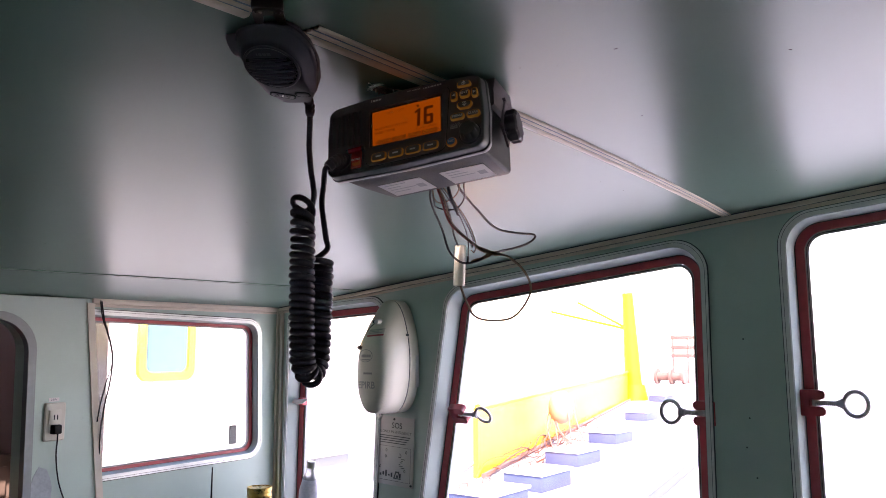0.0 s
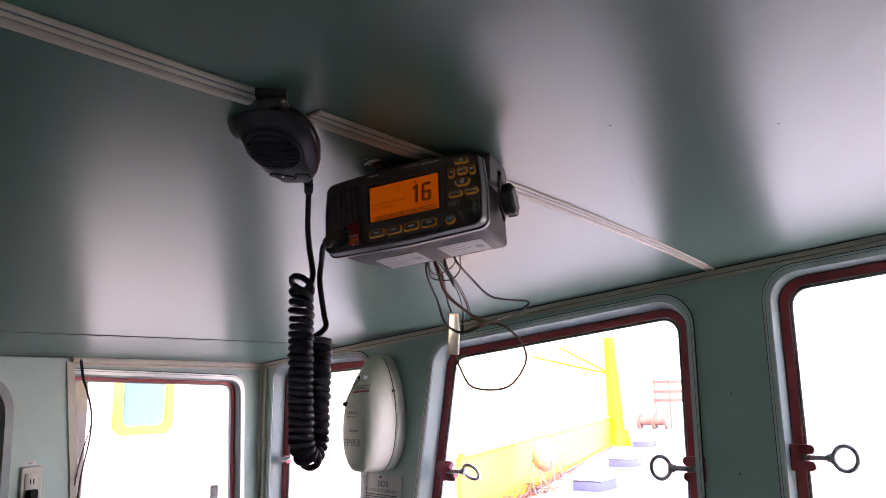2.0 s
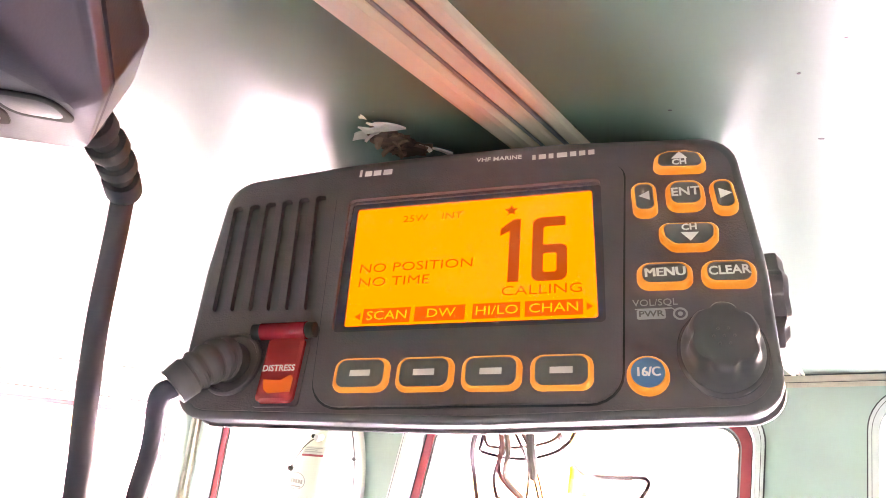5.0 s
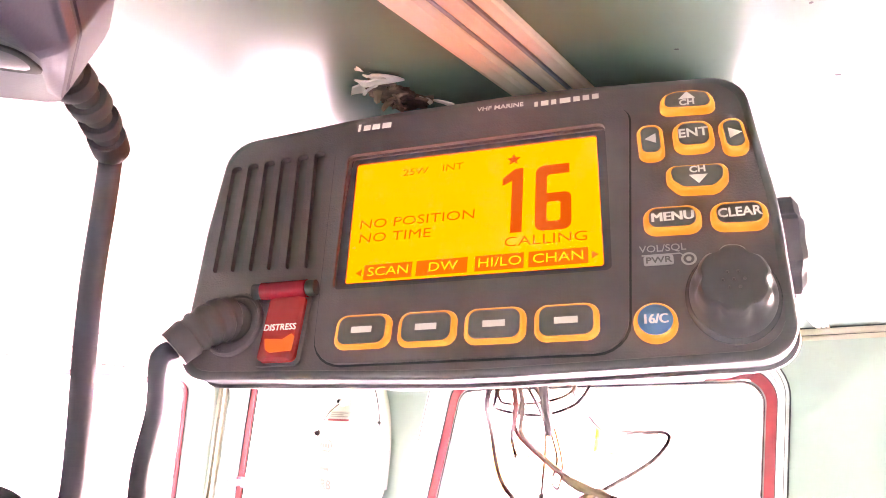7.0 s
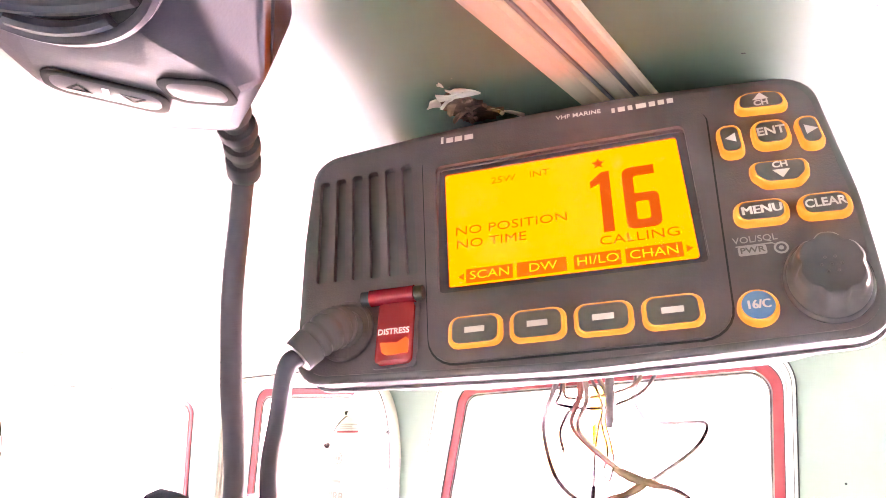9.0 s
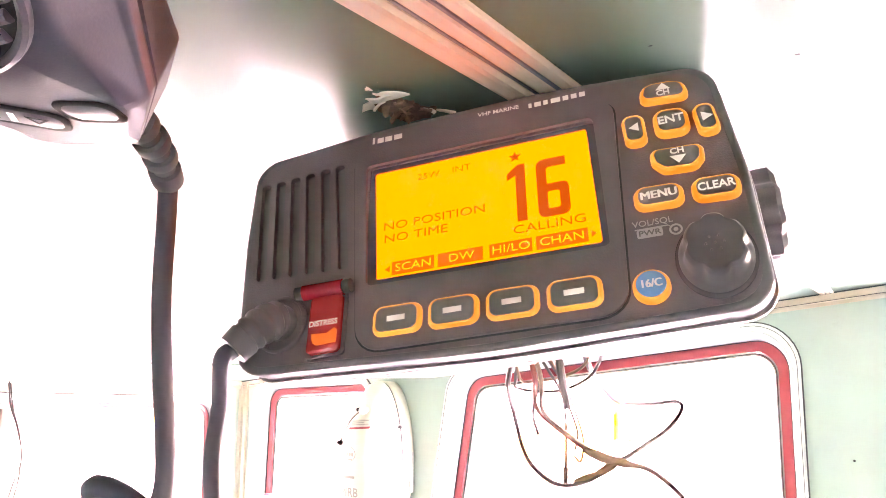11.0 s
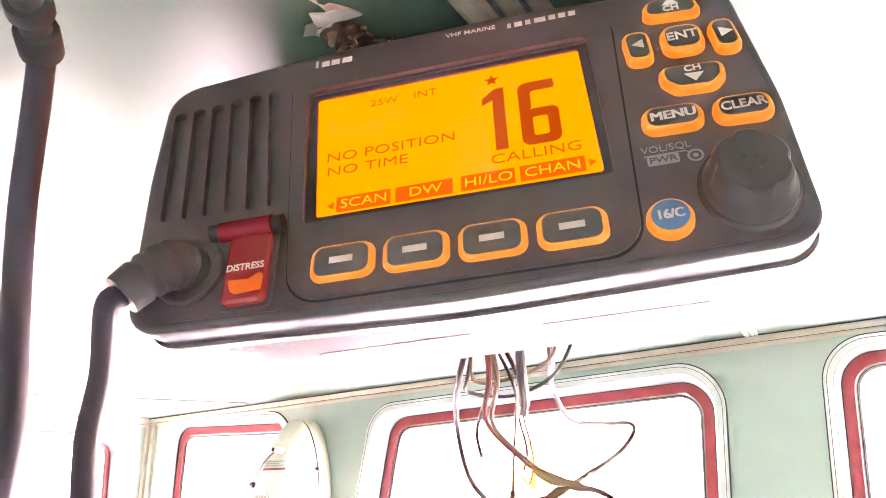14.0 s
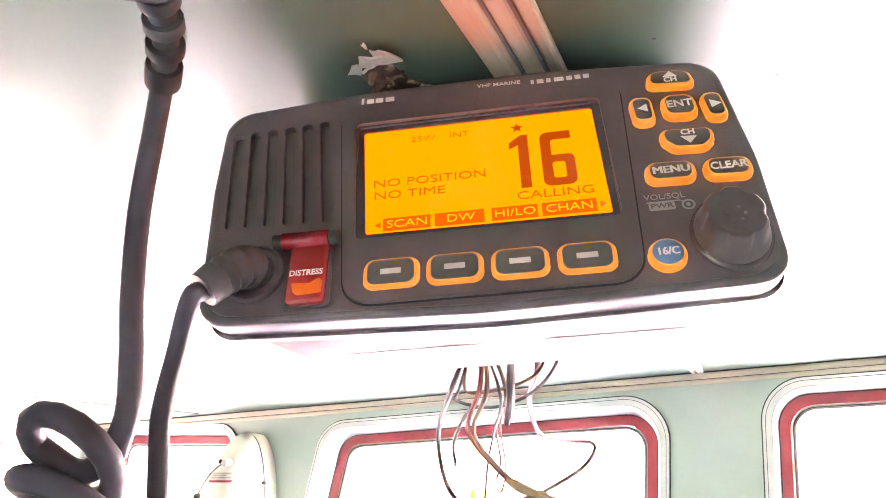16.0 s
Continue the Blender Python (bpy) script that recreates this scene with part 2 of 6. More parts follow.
# wall frames: x along the wall, y up, z into the room
FRONT = ROOM @ Matrix(((1, 0, 0, 0), (0, 0, -1, FRONT_V), (0, 1, 0, 0), (0, 0, 0, 1)))
LEFT = ROOM @ Matrix(((0, 0, 1, LEFT_U), (1, 0, 0, 0), (0, 1, 0, 0), (0, 0, 0, 1)))
RIGHT = ROOM @ Matrix(((0, 0, -1, RIGHT_U), (-1, 0, 0, 0), (0, 1, 0, 0), (0, 0, 0, 1)))
BACK = ROOM @ Matrix(((-1, 0, 0, 0), (0, 0, 1, BACK_V), (0, 1, 0, 0), (0, 0, 0, 1)))


def ceiling_z(u, v):
    w = max(-1.9, min(1.6, v))
    if w < -0.2:
        g = 0.0425 + (w + 0.2) * 0.02
    else:
        g = 0.0515 + 0.044 * w - 0.0065 * w * w
    return 1.888 + (u - LEFT_U) * g


def build_ceiling():
    bm = bmesh.new()
    us = [LEFT_U - 0.08 + i * (RIGHT_U - LEFT_U + 0.16) / 40 for i in range(41)]
    vs = [BACK_V - 0.08 + i * (FRONT_V - BACK_V + 0.16) / 40 for i in range(41)]
    lo = [[bm.verts.new((u, v, ceiling_z(u, v))) for v in vs] for u in us]
    hi = [[bm.verts.new((u, v, ceiling_z(u, v) + 0.06)) for v in vs] for u in us]
    for i in range(40):
        for j in range(40):
            bm.faces.new((lo[i][j], lo[i][j + 1], lo[i + 1][j + 1], lo[i + 1][j]))
            bm.faces.new((hi[i][j], hi[i + 1][j], hi[i + 1][j + 1], hi[i][j + 1]))
    for i in range(40):
        bm.faces.new((lo[i][0], lo[i + 1][0], hi[i + 1][0], hi[i][0]))
        bm.faces.new((lo[i][40], hi[i][40], hi[i + 1][40], lo[i + 1][40]))
        bm.faces.new((lo[0][i], hi[0][i], hi[0][i + 1], lo[0][i + 1]))
        bm.faces.new((lo[40][i], lo[40][i + 1], hi[40][i + 1], hi[40][i]))
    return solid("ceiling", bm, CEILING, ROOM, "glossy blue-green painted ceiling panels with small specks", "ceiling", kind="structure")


def build_wall(name, frame_m, outline, holes, label, deep=0.07):
    """A wall from its outline and hole loops, its inner face at z = 0."""
    bm = bmesh.new()
    edges = []
    for loop in [outline] + holes:
        vs = [bm.verts.new((p[0], p[1], 0)) for p in loop]
        edges += [bm.edges.new((vs[i], vs[(i + 1) % len(vs)])) for i in range(len(vs))]
    bmesh.ops.triangle_fill(bm, edges=edges, use_beauty=True)
    faces = bm.faces[:]
    ext = bmesh.ops.extrude_face_region(bm, geom=faces)
    bmesh.ops.translate(bm, vec=(0, 0, -deep), verts=[g for g in ext["geom"] if isinstance(g, bmesh.types.BMVert)])
    return solid(name, bm, WALL, frame_m, label, "wall", kind="structure", smooth=False)


# windows by their outer lip: corners from lower left, counter-clockwise, as seen from inside
WINDOWS = {
    "window_front": (FRONT, [(-1.128, 1.10), (-0.178, 1.10), (-0.168, 2.012), (-0.992, 1.922)], 0.085),
    "window_right": (FRONT, [(0.014, 1.10), (0.86, 1.10), (0.86, 2.125), (0.012, 2.043)], 0.085),
    "window_corner": (FRONT, [(-1.757, 1.10), (-1.300, 1.10), (-1.250, 1.910), (-1.738, 1.888)], 0.07),
    "window_left": (LEFT, [(0.690, 1.337), (1.368, 1.345), (1.352, 1.842), (0.628, 1.858)], 0.06),
}


def build_window(name, frame_m, corners, r, label, pane_label="clear pane", deep=1.0, slim=1.0, flare=0.0):
    """deep: how far the sash lies behind the wall, as a share of the usual 47 mm; slim: the share of the usual sash width; flare: how far the reveal slopes inwards."""
    corners = inset(corners, -0.6 * flare)
    w = thing(name, frame_m, label, "window", kind="structure")
    k = 0.047 * (1 - deep)
    lip = rounded(corners, r, 10)
    lip_in = rounded(inset(corners, 0.016), r - 0.012, 10)
    hole = rounded(inset(corners, 0.012), r - 0.01, 10)
    w0 = 0.022 + flare
    red_out = rounded(inset(corners, w0 - 0.012), r - 0.75 * (w0 - 0.012), 10)
    sw = lambda d: rounded(inset(corners, w0 + (d - 0.022) * slim), r - 0.75 * (w0 + (d - 0.022) * slim), 10)
    red_in, gas_in = sw(0.044), sw(0.053)
    bm = bmesh.new()
    ring(bm, lip, lip_in, 0.001, 0.007)
    part("frame", bm, ALU, w, "polished metal lip on the wall")
    bm = bmesh.new()
    ring(bm, rounded(inset(corners, 0.0052), r - 0.004, 10), rounded(inset(corners, 0.0062), r - 0.005, 10), 0.0068, 0.0074)
    part("lip_groove", bm, RUBBER, w, "fine dark groove in the lip")
    bm = bmesh.new()
    loops = [[(*p, z) for p in rounded(inset(corners, d), r - 0.75 * d, 10)] for d, z in ((0.013, 0.003), (0.0165, 0.0045), (0.018, 0.004), (w0, -0.043 + k), (w0, -0.046 + k), (0.013, -0.046 + k), (0.013, 0.003))]
    loft(bm, loops, False, False)
    bmesh.ops.remove_doubles(bm, verts=bm.verts, dist=1e-6)
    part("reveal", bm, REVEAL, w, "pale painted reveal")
    bm = bmesh.new()
    ring(bm, rounded(inset(corners, -0.0024), r + 0.002, 10), rounded(inset(corners, 0.0005), r, 10), 0.0005, 0.004)
    part("outer_seal", bm, RUBBER, w, "black sealing line")
    bm = bmesh.new()
    ring(bm, sw(0.0226), sw(0.0241), -0.0468 + k, -0.0445 + k)
    part("inner_seal", bm, RUBBER, w, "black sealing line")
    bm = bmesh.new()
    ring(bm, red_out, red_in, -0.064 + k, -0.047 + k)
    part("sash", bm, RED, w, "dark red painted sash frame")
    bm = bmesh.new()
    ring(bm, sw(0.0445), gas_in, -0.062 + k, -0.051 + k)
    part("gasket", bm, GREYRUBBER, w, "grey sealing strip")
    bm = bmesh.new()
    prism(bm, sw(0.051), -0.061 + k, -0.056 + k)
    b2 = bmesh.new()
    ring(b2, sw(0.0475), sw(0.0490), -0.052 + k, -0.0495 + k)
    part("gasket_line", b2, RUBBER, w, "black bead on the sealing strip")
    pane = part("pane", bm, GLASS, w, pane_label, smooth=False)
    pane.visible_shadow = False
    return w, hole


SHAPES = {"window_front": dict(deep=1.1, flare=0.009), "window_right": dict(deep=0.85, flare=0.004), "window_corner": dict(deep=0.9, flare=0.006), "window_left": dict(deep=0.45, slim=0.5)}
holes = {}
for key, (fm, corners, r) in WINDOWS.items():
    text = {"window_front": "large wheelhouse window with red sash and metal lip", "window_right": "wheelhouse window with red sash beside the pillar", "window_left": "side window with red sash over the shelf", "window_corner": "narrow wheelhouse window with red sash beside the beacon"}.get(key, "wheelhouse window with red sash")
    w_ob, holes[key] = build_window(key, fm, corners, r, text, **SHAPES.get(key, {}))
bpy.data.objects["window_front"].name = "window_1"
bpy.data.objects["window_right"].name = "window_2"
bpy.data.objects["window_corner"].name = "window_3"
bpy.data.objects["window_left"].name = "window_4"

ceiling = build_ceiling()
top = lambda u, v: ceiling_z(u, v) + 0.03
DOOR = rounded([(-0.35, 0.12), (0.548, 0.12), (0.515, 1.83), (-0.35, 1.80)], 0.10, 8)
build_wall("wall_front", FRONT, [(LEFT_U - 0.07, 0.0), (RIGHT_U + 0.07, 0.0), (RIGHT_U + 0.07, top(RIGHT_U, FRONT_V)), (LEFT_U - 0.07, top(LEFT_U, FRONT_V))], [holes[k] for k in ("window_front", "window_right", "window_corner")], "blue-green painted front wall with window openings")
build_wall("wall_left", LEFT, [(BACK_V, 0.0), (FRONT_V - 0.002, 0.0), (FRONT_V - 0.002, top(LEFT_U, 0)), (BACK_V, top(LEFT_U, 0))], [holes["window_left"], DOOR], "blue-green painted side wall with a window and a doorway")
build_wall("wall_right", RIGHT, [(-FRONT_V + 0.002, 0.0), (-BACK_V, 0.0), (-BACK_V, top(RIGHT_U, BACK_V)), (-FRONT_V + 0.002, top(RIGHT_U, FRONT_V))], [], "blue-green painted side wall")
build_wall("wall_back", BACK, [(-RIGHT_U - 0.07, 0.0), (-LEFT_U + 0.07, 0.0), (-LEFT_U + 0.07, top(LEFT_U, BACK_V)), (-RIGHT_U - 0.07, top(RIGHT_U, BACK_V))], [], "plain painted rear wall")
bm = bmesh.new()
box(bm, LEFT_U - 0.07, RIGHT_U + 0.07, BACK_V - 0.07, FRONT_V + 0.07, -0.05, 0.0)
solid("floor", bm, FLOORM, ROOM, "grey painted steel floor", "floor", kind="structure", smooth=False)

# ---- trims of the room ----
def along(pts, profile, name, mat, m, label, category="trim"):
    """A moulding: a profile of (sideways, up) swept along points, sideways being to the left of the way."""
    bm = bmesh.new()
    pts = [Vector(p) for p in pts]
    rows = []
    for i, p in enumerate(pts):
        d = (pts[min(i + 1, len(pts) - 1)] - pts[max(i - 1, 0)]).normalized()
        side = Vector((0, 0, 1)).cross(d).normalized()
        up = d.cross(side)
        rows.append([bm.verts.new(p + side * a + up * b) for a, b in profile])
    k = len(profile)
    for a, b in zip(rows, rows[1:]):
        for j in range(k):
            bm.faces.new((a[j], a[(j + 1) % k], b[(j + 1) % k], b[j]))
    bm.faces.new(rows[0])
    bm.faces.new(rows[-1][::-1])
    return solid(name, bm, mat, m, label, category, kind="structure", smooth=False)


def ridge(x0, x1, h, n=5):
    w = x1 - x0
    return [(x0 + w * a, -h * b) for a, b in ((0, 0), (0.04, 0.6), (0.14, 0.9), (0.3, 1.0), (0.7, 1.0), (0.86, 0.9), (0.96, 0.6), (1, 0))]


def trim_u(v):
    return 0.0415 - 0.104 * v


STRIP = [(-0.0128, 0.001)] + ridge(-0.0124, -0.0068, 0.0024, 4) + ridge(-0.0058, 0.0012, 0.0030, 4) + ridge(0.0022, 0.0124, 0.0044, 6) + [(0.0128, 0.001)]
# the strip stops beside the microphone clip and starts again behind it
def strip_u(v):
    """The after length of the strip is set a little askew."""
    return trim_u(v) if v > -0.16 else 0.0585


for a, b in ((-1.88, -0.186), (-0.132, 1.432)):
    n = max(4, int((b - a) / 0.05))
    vs = [a + (b - a) * i / n for i in range(n + 1)]
    along([(strip_u(v), v, ceiling_z(strip_u(v), v) + 0.0008) for v in vs], STRIP, "ceiling_strip", TRIM, ROOM, "ribbed cream plastic joint strip on the ceiling")
for dx in (-0.0063, 0.0017):
    for a, b in ((-1.88, -0.188), (-0.130, 1.43)):
        n = max(4, int((b - a) / 0.05))
        vs = [a + (b - a) * i / n for i in range(n + 1)]
        along([(strip_u(v) - dx, v, ceiling_z(strip_u(v), v) + 0.0006) for v in vs], [(-0.0005, 0.0), (-0.0005, -0.0022), (0.0005, -0.0022), (0.0005, 0.0)], "strip_groove", TRIMDARK, ROOM, "grey groove along the ceiling strip")
vs = [BACK_V + 0.02 + i * (FRONT_V - BACK_V - 0.02) / 60 for i in range(60)]
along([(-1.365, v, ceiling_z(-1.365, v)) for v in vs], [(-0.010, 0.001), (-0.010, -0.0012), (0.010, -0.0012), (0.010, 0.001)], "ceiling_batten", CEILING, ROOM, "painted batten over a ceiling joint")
along([(-1.377, v, ceiling_z(-1.377, v)) for v in vs], [(-0.0012, 0.001), (-0.0012, -0.0005), (0.0012, -0.0005), (0.0012, 0.001)], "joint_gap", RUBBER, ROOM, "dark gap beside the ceiling batten")
us = [LEFT_U + i * (RIGHT_U - LEFT_U) / 40 for i in range(41)]
CORNICE = [(0.0, 0.004), (0.0, -0.022), (-0.004, -0.022), (-0.006, -0.016), (-0.004, -0.013), (-0.009, -0.010), (-0.011, -0.004), (-0.010, 0.004)]
along([(u, FRONT_V - 0.001, ceiling_z(u, FRONT_V) - 0.002) for u in us], CORNICE, "cornice_front", TRIM, ROOM, "ribbed grey moulding where wall meets ceiling")
# thin black strip draws the shadow line between moulding and ceiling
along([(u, FRONT_V - 0.0125, ceiling_z(u, FRONT_V) - 0.002) for u in us], [(0.003, 0.002), (0.003, -0.0012), (-0.0004, -0.0012), (-0.0004, 0.002)], "cornice_shadow_strip", RUBBER, ROOM, "black strip standing in for the shadow along the moulding")
along([(u, FRONT_V - 0.0055, ceiling_z(u, FRONT_V) - 0.0145) for u in us], [(0.002, 0.0008), (0.002, -0.0008), (-0.0006, -0.0008), (-0.0006, 0.0008)], "cornice_line", RUBBER, ROOM, "dark groove in the moulding")
vs2 = [0.70 + i * (FRONT_V - 0.71) / 20 for i in range(21)]
along([(LEFT_U + 0.001, v, ceiling_z(LEFT_U, v) - 0.002) for v in vs2], [(a, b) for a, b in CORNICE], "cornice_left", TRIM, ROOM, "grey moulding over the side window")
# aft part of the side wall stands proud of the window
dl = [(-0.35, 0.12), (0.548, 0.12), (0.515, 1.83), (-0.35, 1.80)]
build_wall("wall_panel", LEFT @ Matrix.Translation((0, 0, 0.022)), [(-0.48, 0.005), (0.815, 0.005), (0.733, 1.284), (0.676, 1.884), (-0.48, 1.884)], [rounded(inset(dl, -0.012), 0.108, 8)], "blue-green painted wall panel beside the doorway", deep=0.021)
bm = bmesh.new()
prism(bm, [(0.816, 0.0), (0.836, 0.0), (0.754, 1.284), (0.694, 1.874), (0.672, 1.874), (0.732, 1.284)], 0.0225, 0.027, top_inset=0.0)
solid("panel_edge_strip", bm, TRIM, LEFT, "grey plastic strip along the panel edge", "trim", kind="structure", smooth=False)
for name, u0, lean in (("corner_post", -1.800, 0.004), ("corner_strip", -1.776, 0.004)):
    bm = bmesh.new()
    prism(bm, [(u0, 0.0), (u0 + 0.012, 0.0), (u0 + 0.012 - lean, 1.885), (u0 - lean, 1.885)], 0.0005, 0.010)
    solid(name, bm, TRIM, FRONT, "grey corner moulding", "trim", kind="structure", smooth=False)
bm = bmesh.new()
ring(bm, rounded(inset(dl, -0.014), 0.11, 8), rounded(inset(dl, 0.008), 0.095, 8), 0.0015, 0.029)
solid("door_1", bm, EDGING, LEFT, "dull metal edging round the doorway", "doorway", kind="structure")
# the passage behind the doorway
HALL = material("passage_paint", (0.20, 0.145, 0.13), 0.5, vary=0.2, grain=7)
bm = bmesh.new()
box(bm, -2.75, -2.70, -0.6, 0.75, 0.0, 2.0)
box(bm, -2.70, LEFT_U - 0.071, 0.75, 0.80, 0.0, 2.0)
box(bm, -2.70, LEFT_U - 0.071, -0.65, -0.60, 0.0, 2.0)
box(bm, -2.75, LEFT_U - 0.071, -0.65, 0.80, 2.0, 2.05)
box(bm, -2.75, LEFT_U - 0.071, -0.65, 0.80, -0.05, 0.0)
solid("passage", bm, HALL, ROOM, "dim brown passage behind the doorway", "passage", kind="structure", smooth=False)
ORANGE = material("orange_fabric", (0.55, 0.10, 0.03), 0.8, vary=0.25, grain=30, bump=0.3)
bm = bmesh.new()
box(bm, -2.69, -2.60, 0.30, 0.62, 1.45, 1.82, 0.035, 3)
ob = thing("life_jacket", ROOM, "orange fabric life jacket hanging in the passage", "life jacket")
part("panel", bm, ORANGE, ob)
bm = bmesh.new()
box(bm, -2.60, -2.594, 0.32, 0.60, 1.60, 1.63, 0.002)
part("strap", bm, GREYRUBBER, ob, "grey webbing strap")
bm = bmesh.new()
tube(bm, smooth_path([(-2.65, 0.46, 1.81), (-2.68, 0.46, 1.86), (-2.70, 0.46, 1.87)]), 0.006)
part("loop", bm, GREYRUBBER, ob)
BROWNM = material("brown_enamel", (0.10, 0.075, 0.06), 0.45, vary=0.15, grain=10)
WHITEM = material("white_enamel", (0.62, 0.60, 0.58), 0.4, vary=0.06, grain=10)
bm = bmesh.new()
box(bm, -2.69, -2.35, 0.2, 0.74, 0.0, 1.38, 0.01)
ob = thing("locker", ROOM, "brown painted metal locker in the dim passage", "locker")
part("body", bm, BROWNM, ob)
bm = bmesh.new()
box(bm, -2.349, -2.342, 0.22, 0.72, 0.05, 1.34, 0.003)
part("door", bm, BROWNM, ob)

# ---- shelf under the windows ----
bm = bmesh.new()
box(bm, LEFT_U + 0.002, RIGHT_U - 0.002, FRONT_V - 0.34, FRONT_V - 0.012, 1.105, 1.14, 0.006)
box(bm, LEFT_U + 0.03, RIGHT_U - 0.03, FRONT_V - 0.31, FRONT_V - 0.28, 0.0, 1.105, 0.003)
solid("console", bm, CONSOLEM, ROOM, "dark green painted console shelf under the windows", "console")

# ---- radio ----
RM = Matrix(((0.9917, -0.1272, -0.0196, 0.0014), (0.0287, 0.3674, -0.9296, 0.0033), (0.1255, 0.9213, 0.3680, 1.9494), (0, 0, 0, 1)))
MM = 0.001
# key colour is raised too, with the lens haze mixed in
BUTTON = material("hazed_key_rubber", (0.185, 0.150, 0.146), 0.55, vary=0.1, grain=200)
AMBER = material("amber_key_edge", (0.52, 0.25, 0.05), 0.45, vary=0.12, grain=150, emit=(1.0, 0.36, 0.03), power=0.0034)
LEGEND = material("white_legend", (0.66, 0.63, 0.60), 0.5, vary=0.03, emit=(1.0, 0.82, 0.70), power=0.0012)
LCD = material("lcd", (0.05, 0.02, 0.0), 0.25, vary=0.02, emit=(1.0, 0.185, 0.005), power=0.0168)
LCDDARK = material("lcd_segment", (0.02, 0.01, 0.0), 0.3, emit=(1.0, 0.17, 0.010), power=0.0028)
LCDTEXT = material("lcd_text", (0.02, 0.01, 0.0), 0.3, emit=(1.0, 0.18, 0.010), power=0.0050)
LCDLINE = material("lcd_fine_text", (0.02, 0.01, 0.0), 0.3, emit=(1.0, 0.18, 0.010), power=0.0036)
LCDINV = material("lcd_light_text", (0.05, 0.02, 0.0), 0.3, emit=(1.0, 0.235, 0.009), power=0.0200)
REDKEY = material("red_translucent", (0.42, 0.014, 0.026), 0.16, vary=0.12, grain=100, coat=0.5)
FLAPBODY = material("pink_translucent", (0.58, 0.055, 0.055), 0.06, vary=0.15, grain=90, coat=0.6)
ORANGEKEY = material("orange_key", (0.55, 0.09, 0.02), 0.4, emit=(1.0, 0.2, 0.02), power=0.0026)
BLUEKEY = material("blue_key", (0.10, 0.29, 0.50), 0.5, vary=0.06)
STICKER = material("paper_sticker", (0.72, 0.66, 0.64), 0.5, vary=0.06, grain=60)
GROOVE = material("joint_black", (0.035, 0.028, 0.03), 0.6)
BOOTM = material("boot_rubber", (0.125, 0.105, 0.112), 0.38, spec=0.45, vary=0.1, grain=80)
BEZELM = material("bezel_plastic", (0.14, 0.12, 0.128), 0.38, vary=0.1, grain=90)
KNOBM = material("knob_plastic", (0.13, 0.107, 0.112), 0.34, vary=0.1, grain=90)
CASE = material("grey_die_cast", (0.055, 0.048, 0.052), 0.6, spec=0.25, vary=0.12, grain=80, bump=0.2, bump_scale=900)
FAINT = material("faint_print", (0.45, 0.41, 0.41), 0.6)
INK = material("ink", (0.05, 0.05, 0.05), 0.6)


def mm(pts):
    return [(Vector(p)) * MM for p in pts]


def holed_plate(bm, outline, hs, z0, z1):
    b2 = bmesh.new()
    edges = []
    for loop in [outline] + hs:
        vv = [b2.verts.new((p[0], p[1], z1)) for p in loop]
        edges += [b2.edges.new((vv[i], vv[(i + 1) % len(vv)])) for i in range(len(vv))]
    bmesh.ops.triangle_fill(b2, edges=edges, use_beauty=True)
    ext = bmesh.ops.extrude_face_region(b2, geom=b2.faces[:])
    bmesh.ops.translate(b2, vec=(0, 0, z0 - z1), verts=[g for g in ext["geom"] if isinstance(g, bmesh.types.BMVert)])
    return join(bm, b2)


radio = thing("marine_radio", RM, "black marine radio with lit orange display under the ceiling", "radio")
OUT = [(-42.5, -63.0), (35.0, -66.0), (108.2, -64.0), (109.0, -25.0), (105.8, 17.4), (55.0, 21.6), (0.0, 21.2), (-46.8, 17.0), (-46.2, -16.0)]
RADII = [9, 300, 9, 100, 10, 300, 300, 9, 100]
out_loop = lambda d: mm(rounded(inset(OUT, d), RADII, 6))
slots = [mm(rounded([(-40.2 + 5.75 * i, -31.4 - 0.2 * i), (-36.8 + 5.75 * i, -31.4 - 0.2 * i), (-40.4 + 5.55 * i, 7.4 + 0.35 * i), (-43.8 + 5.55 * i, 7.4 + 0.35 * i)], 1.2, 3)) for i in range(6)]
screen_hole = mm(rect(-2.8, 70.6, -40.0, 4.6, 1.2, 3))
bm = bmesh.new()
holed_plate(bm, out_loop(1.7), slots + [screen_hole], -0.0022, 0.0)
part("front_panel", bm, PLASTIC, radio)
bm = bmesh.new()
loft(bm, [[(p[0], p[1] - 0.398 * z * MM, z * MM) for p in out_loop(d)] for d, z in ((4.0, -22), (-1.0, -21), (-2.4, -19.5), (-2.8, -18), (-2.8, -13.7), (-2.6, -12.9), (-2.0, -12.5), (-1.7, -12.1), (-1.6, -11.6), (-1.5, -10.5), (-1.2, -6.0), (-0.85, -2.4), (-0.7, -1.7), (-0.45, -1.1), (0.0, -0.65), (0.7, -0.35), (1.6, -0.25), (1.9, -0.45), (2.1, -1.9))])
part("bezel", bm, BEZELM, radio)
bm = bmesh.new()
prism(bm, mm(rect(-44.5, -6.5, -34.5, 11.5, 3, 3)), -0.0036, -0.0028)
part("grille_backing", bm, BUTTON, radio)
bm = bmesh.new()
holed_plate(bm, mm(rounded([(-3.0, -61.8), (73.6, -61.8), (77.0, 11.0), (-8.6, 11.6)], [8, 8, 5, 5], 6)), [mm(rounded([(-1.2, -40.6), (71.0, -40.8), (70.4, 5.6), (-4.0, 5.4)], 2.0, 4))], 0.0, 0.0012)
part("display_surround", bm, PLASTIC, radio)
SURROUND = [(-3.0, -61.8), (73.6, -61.8), (77.0, 11.0), (-8.6, 11.6)]
bm = bmesh.new()
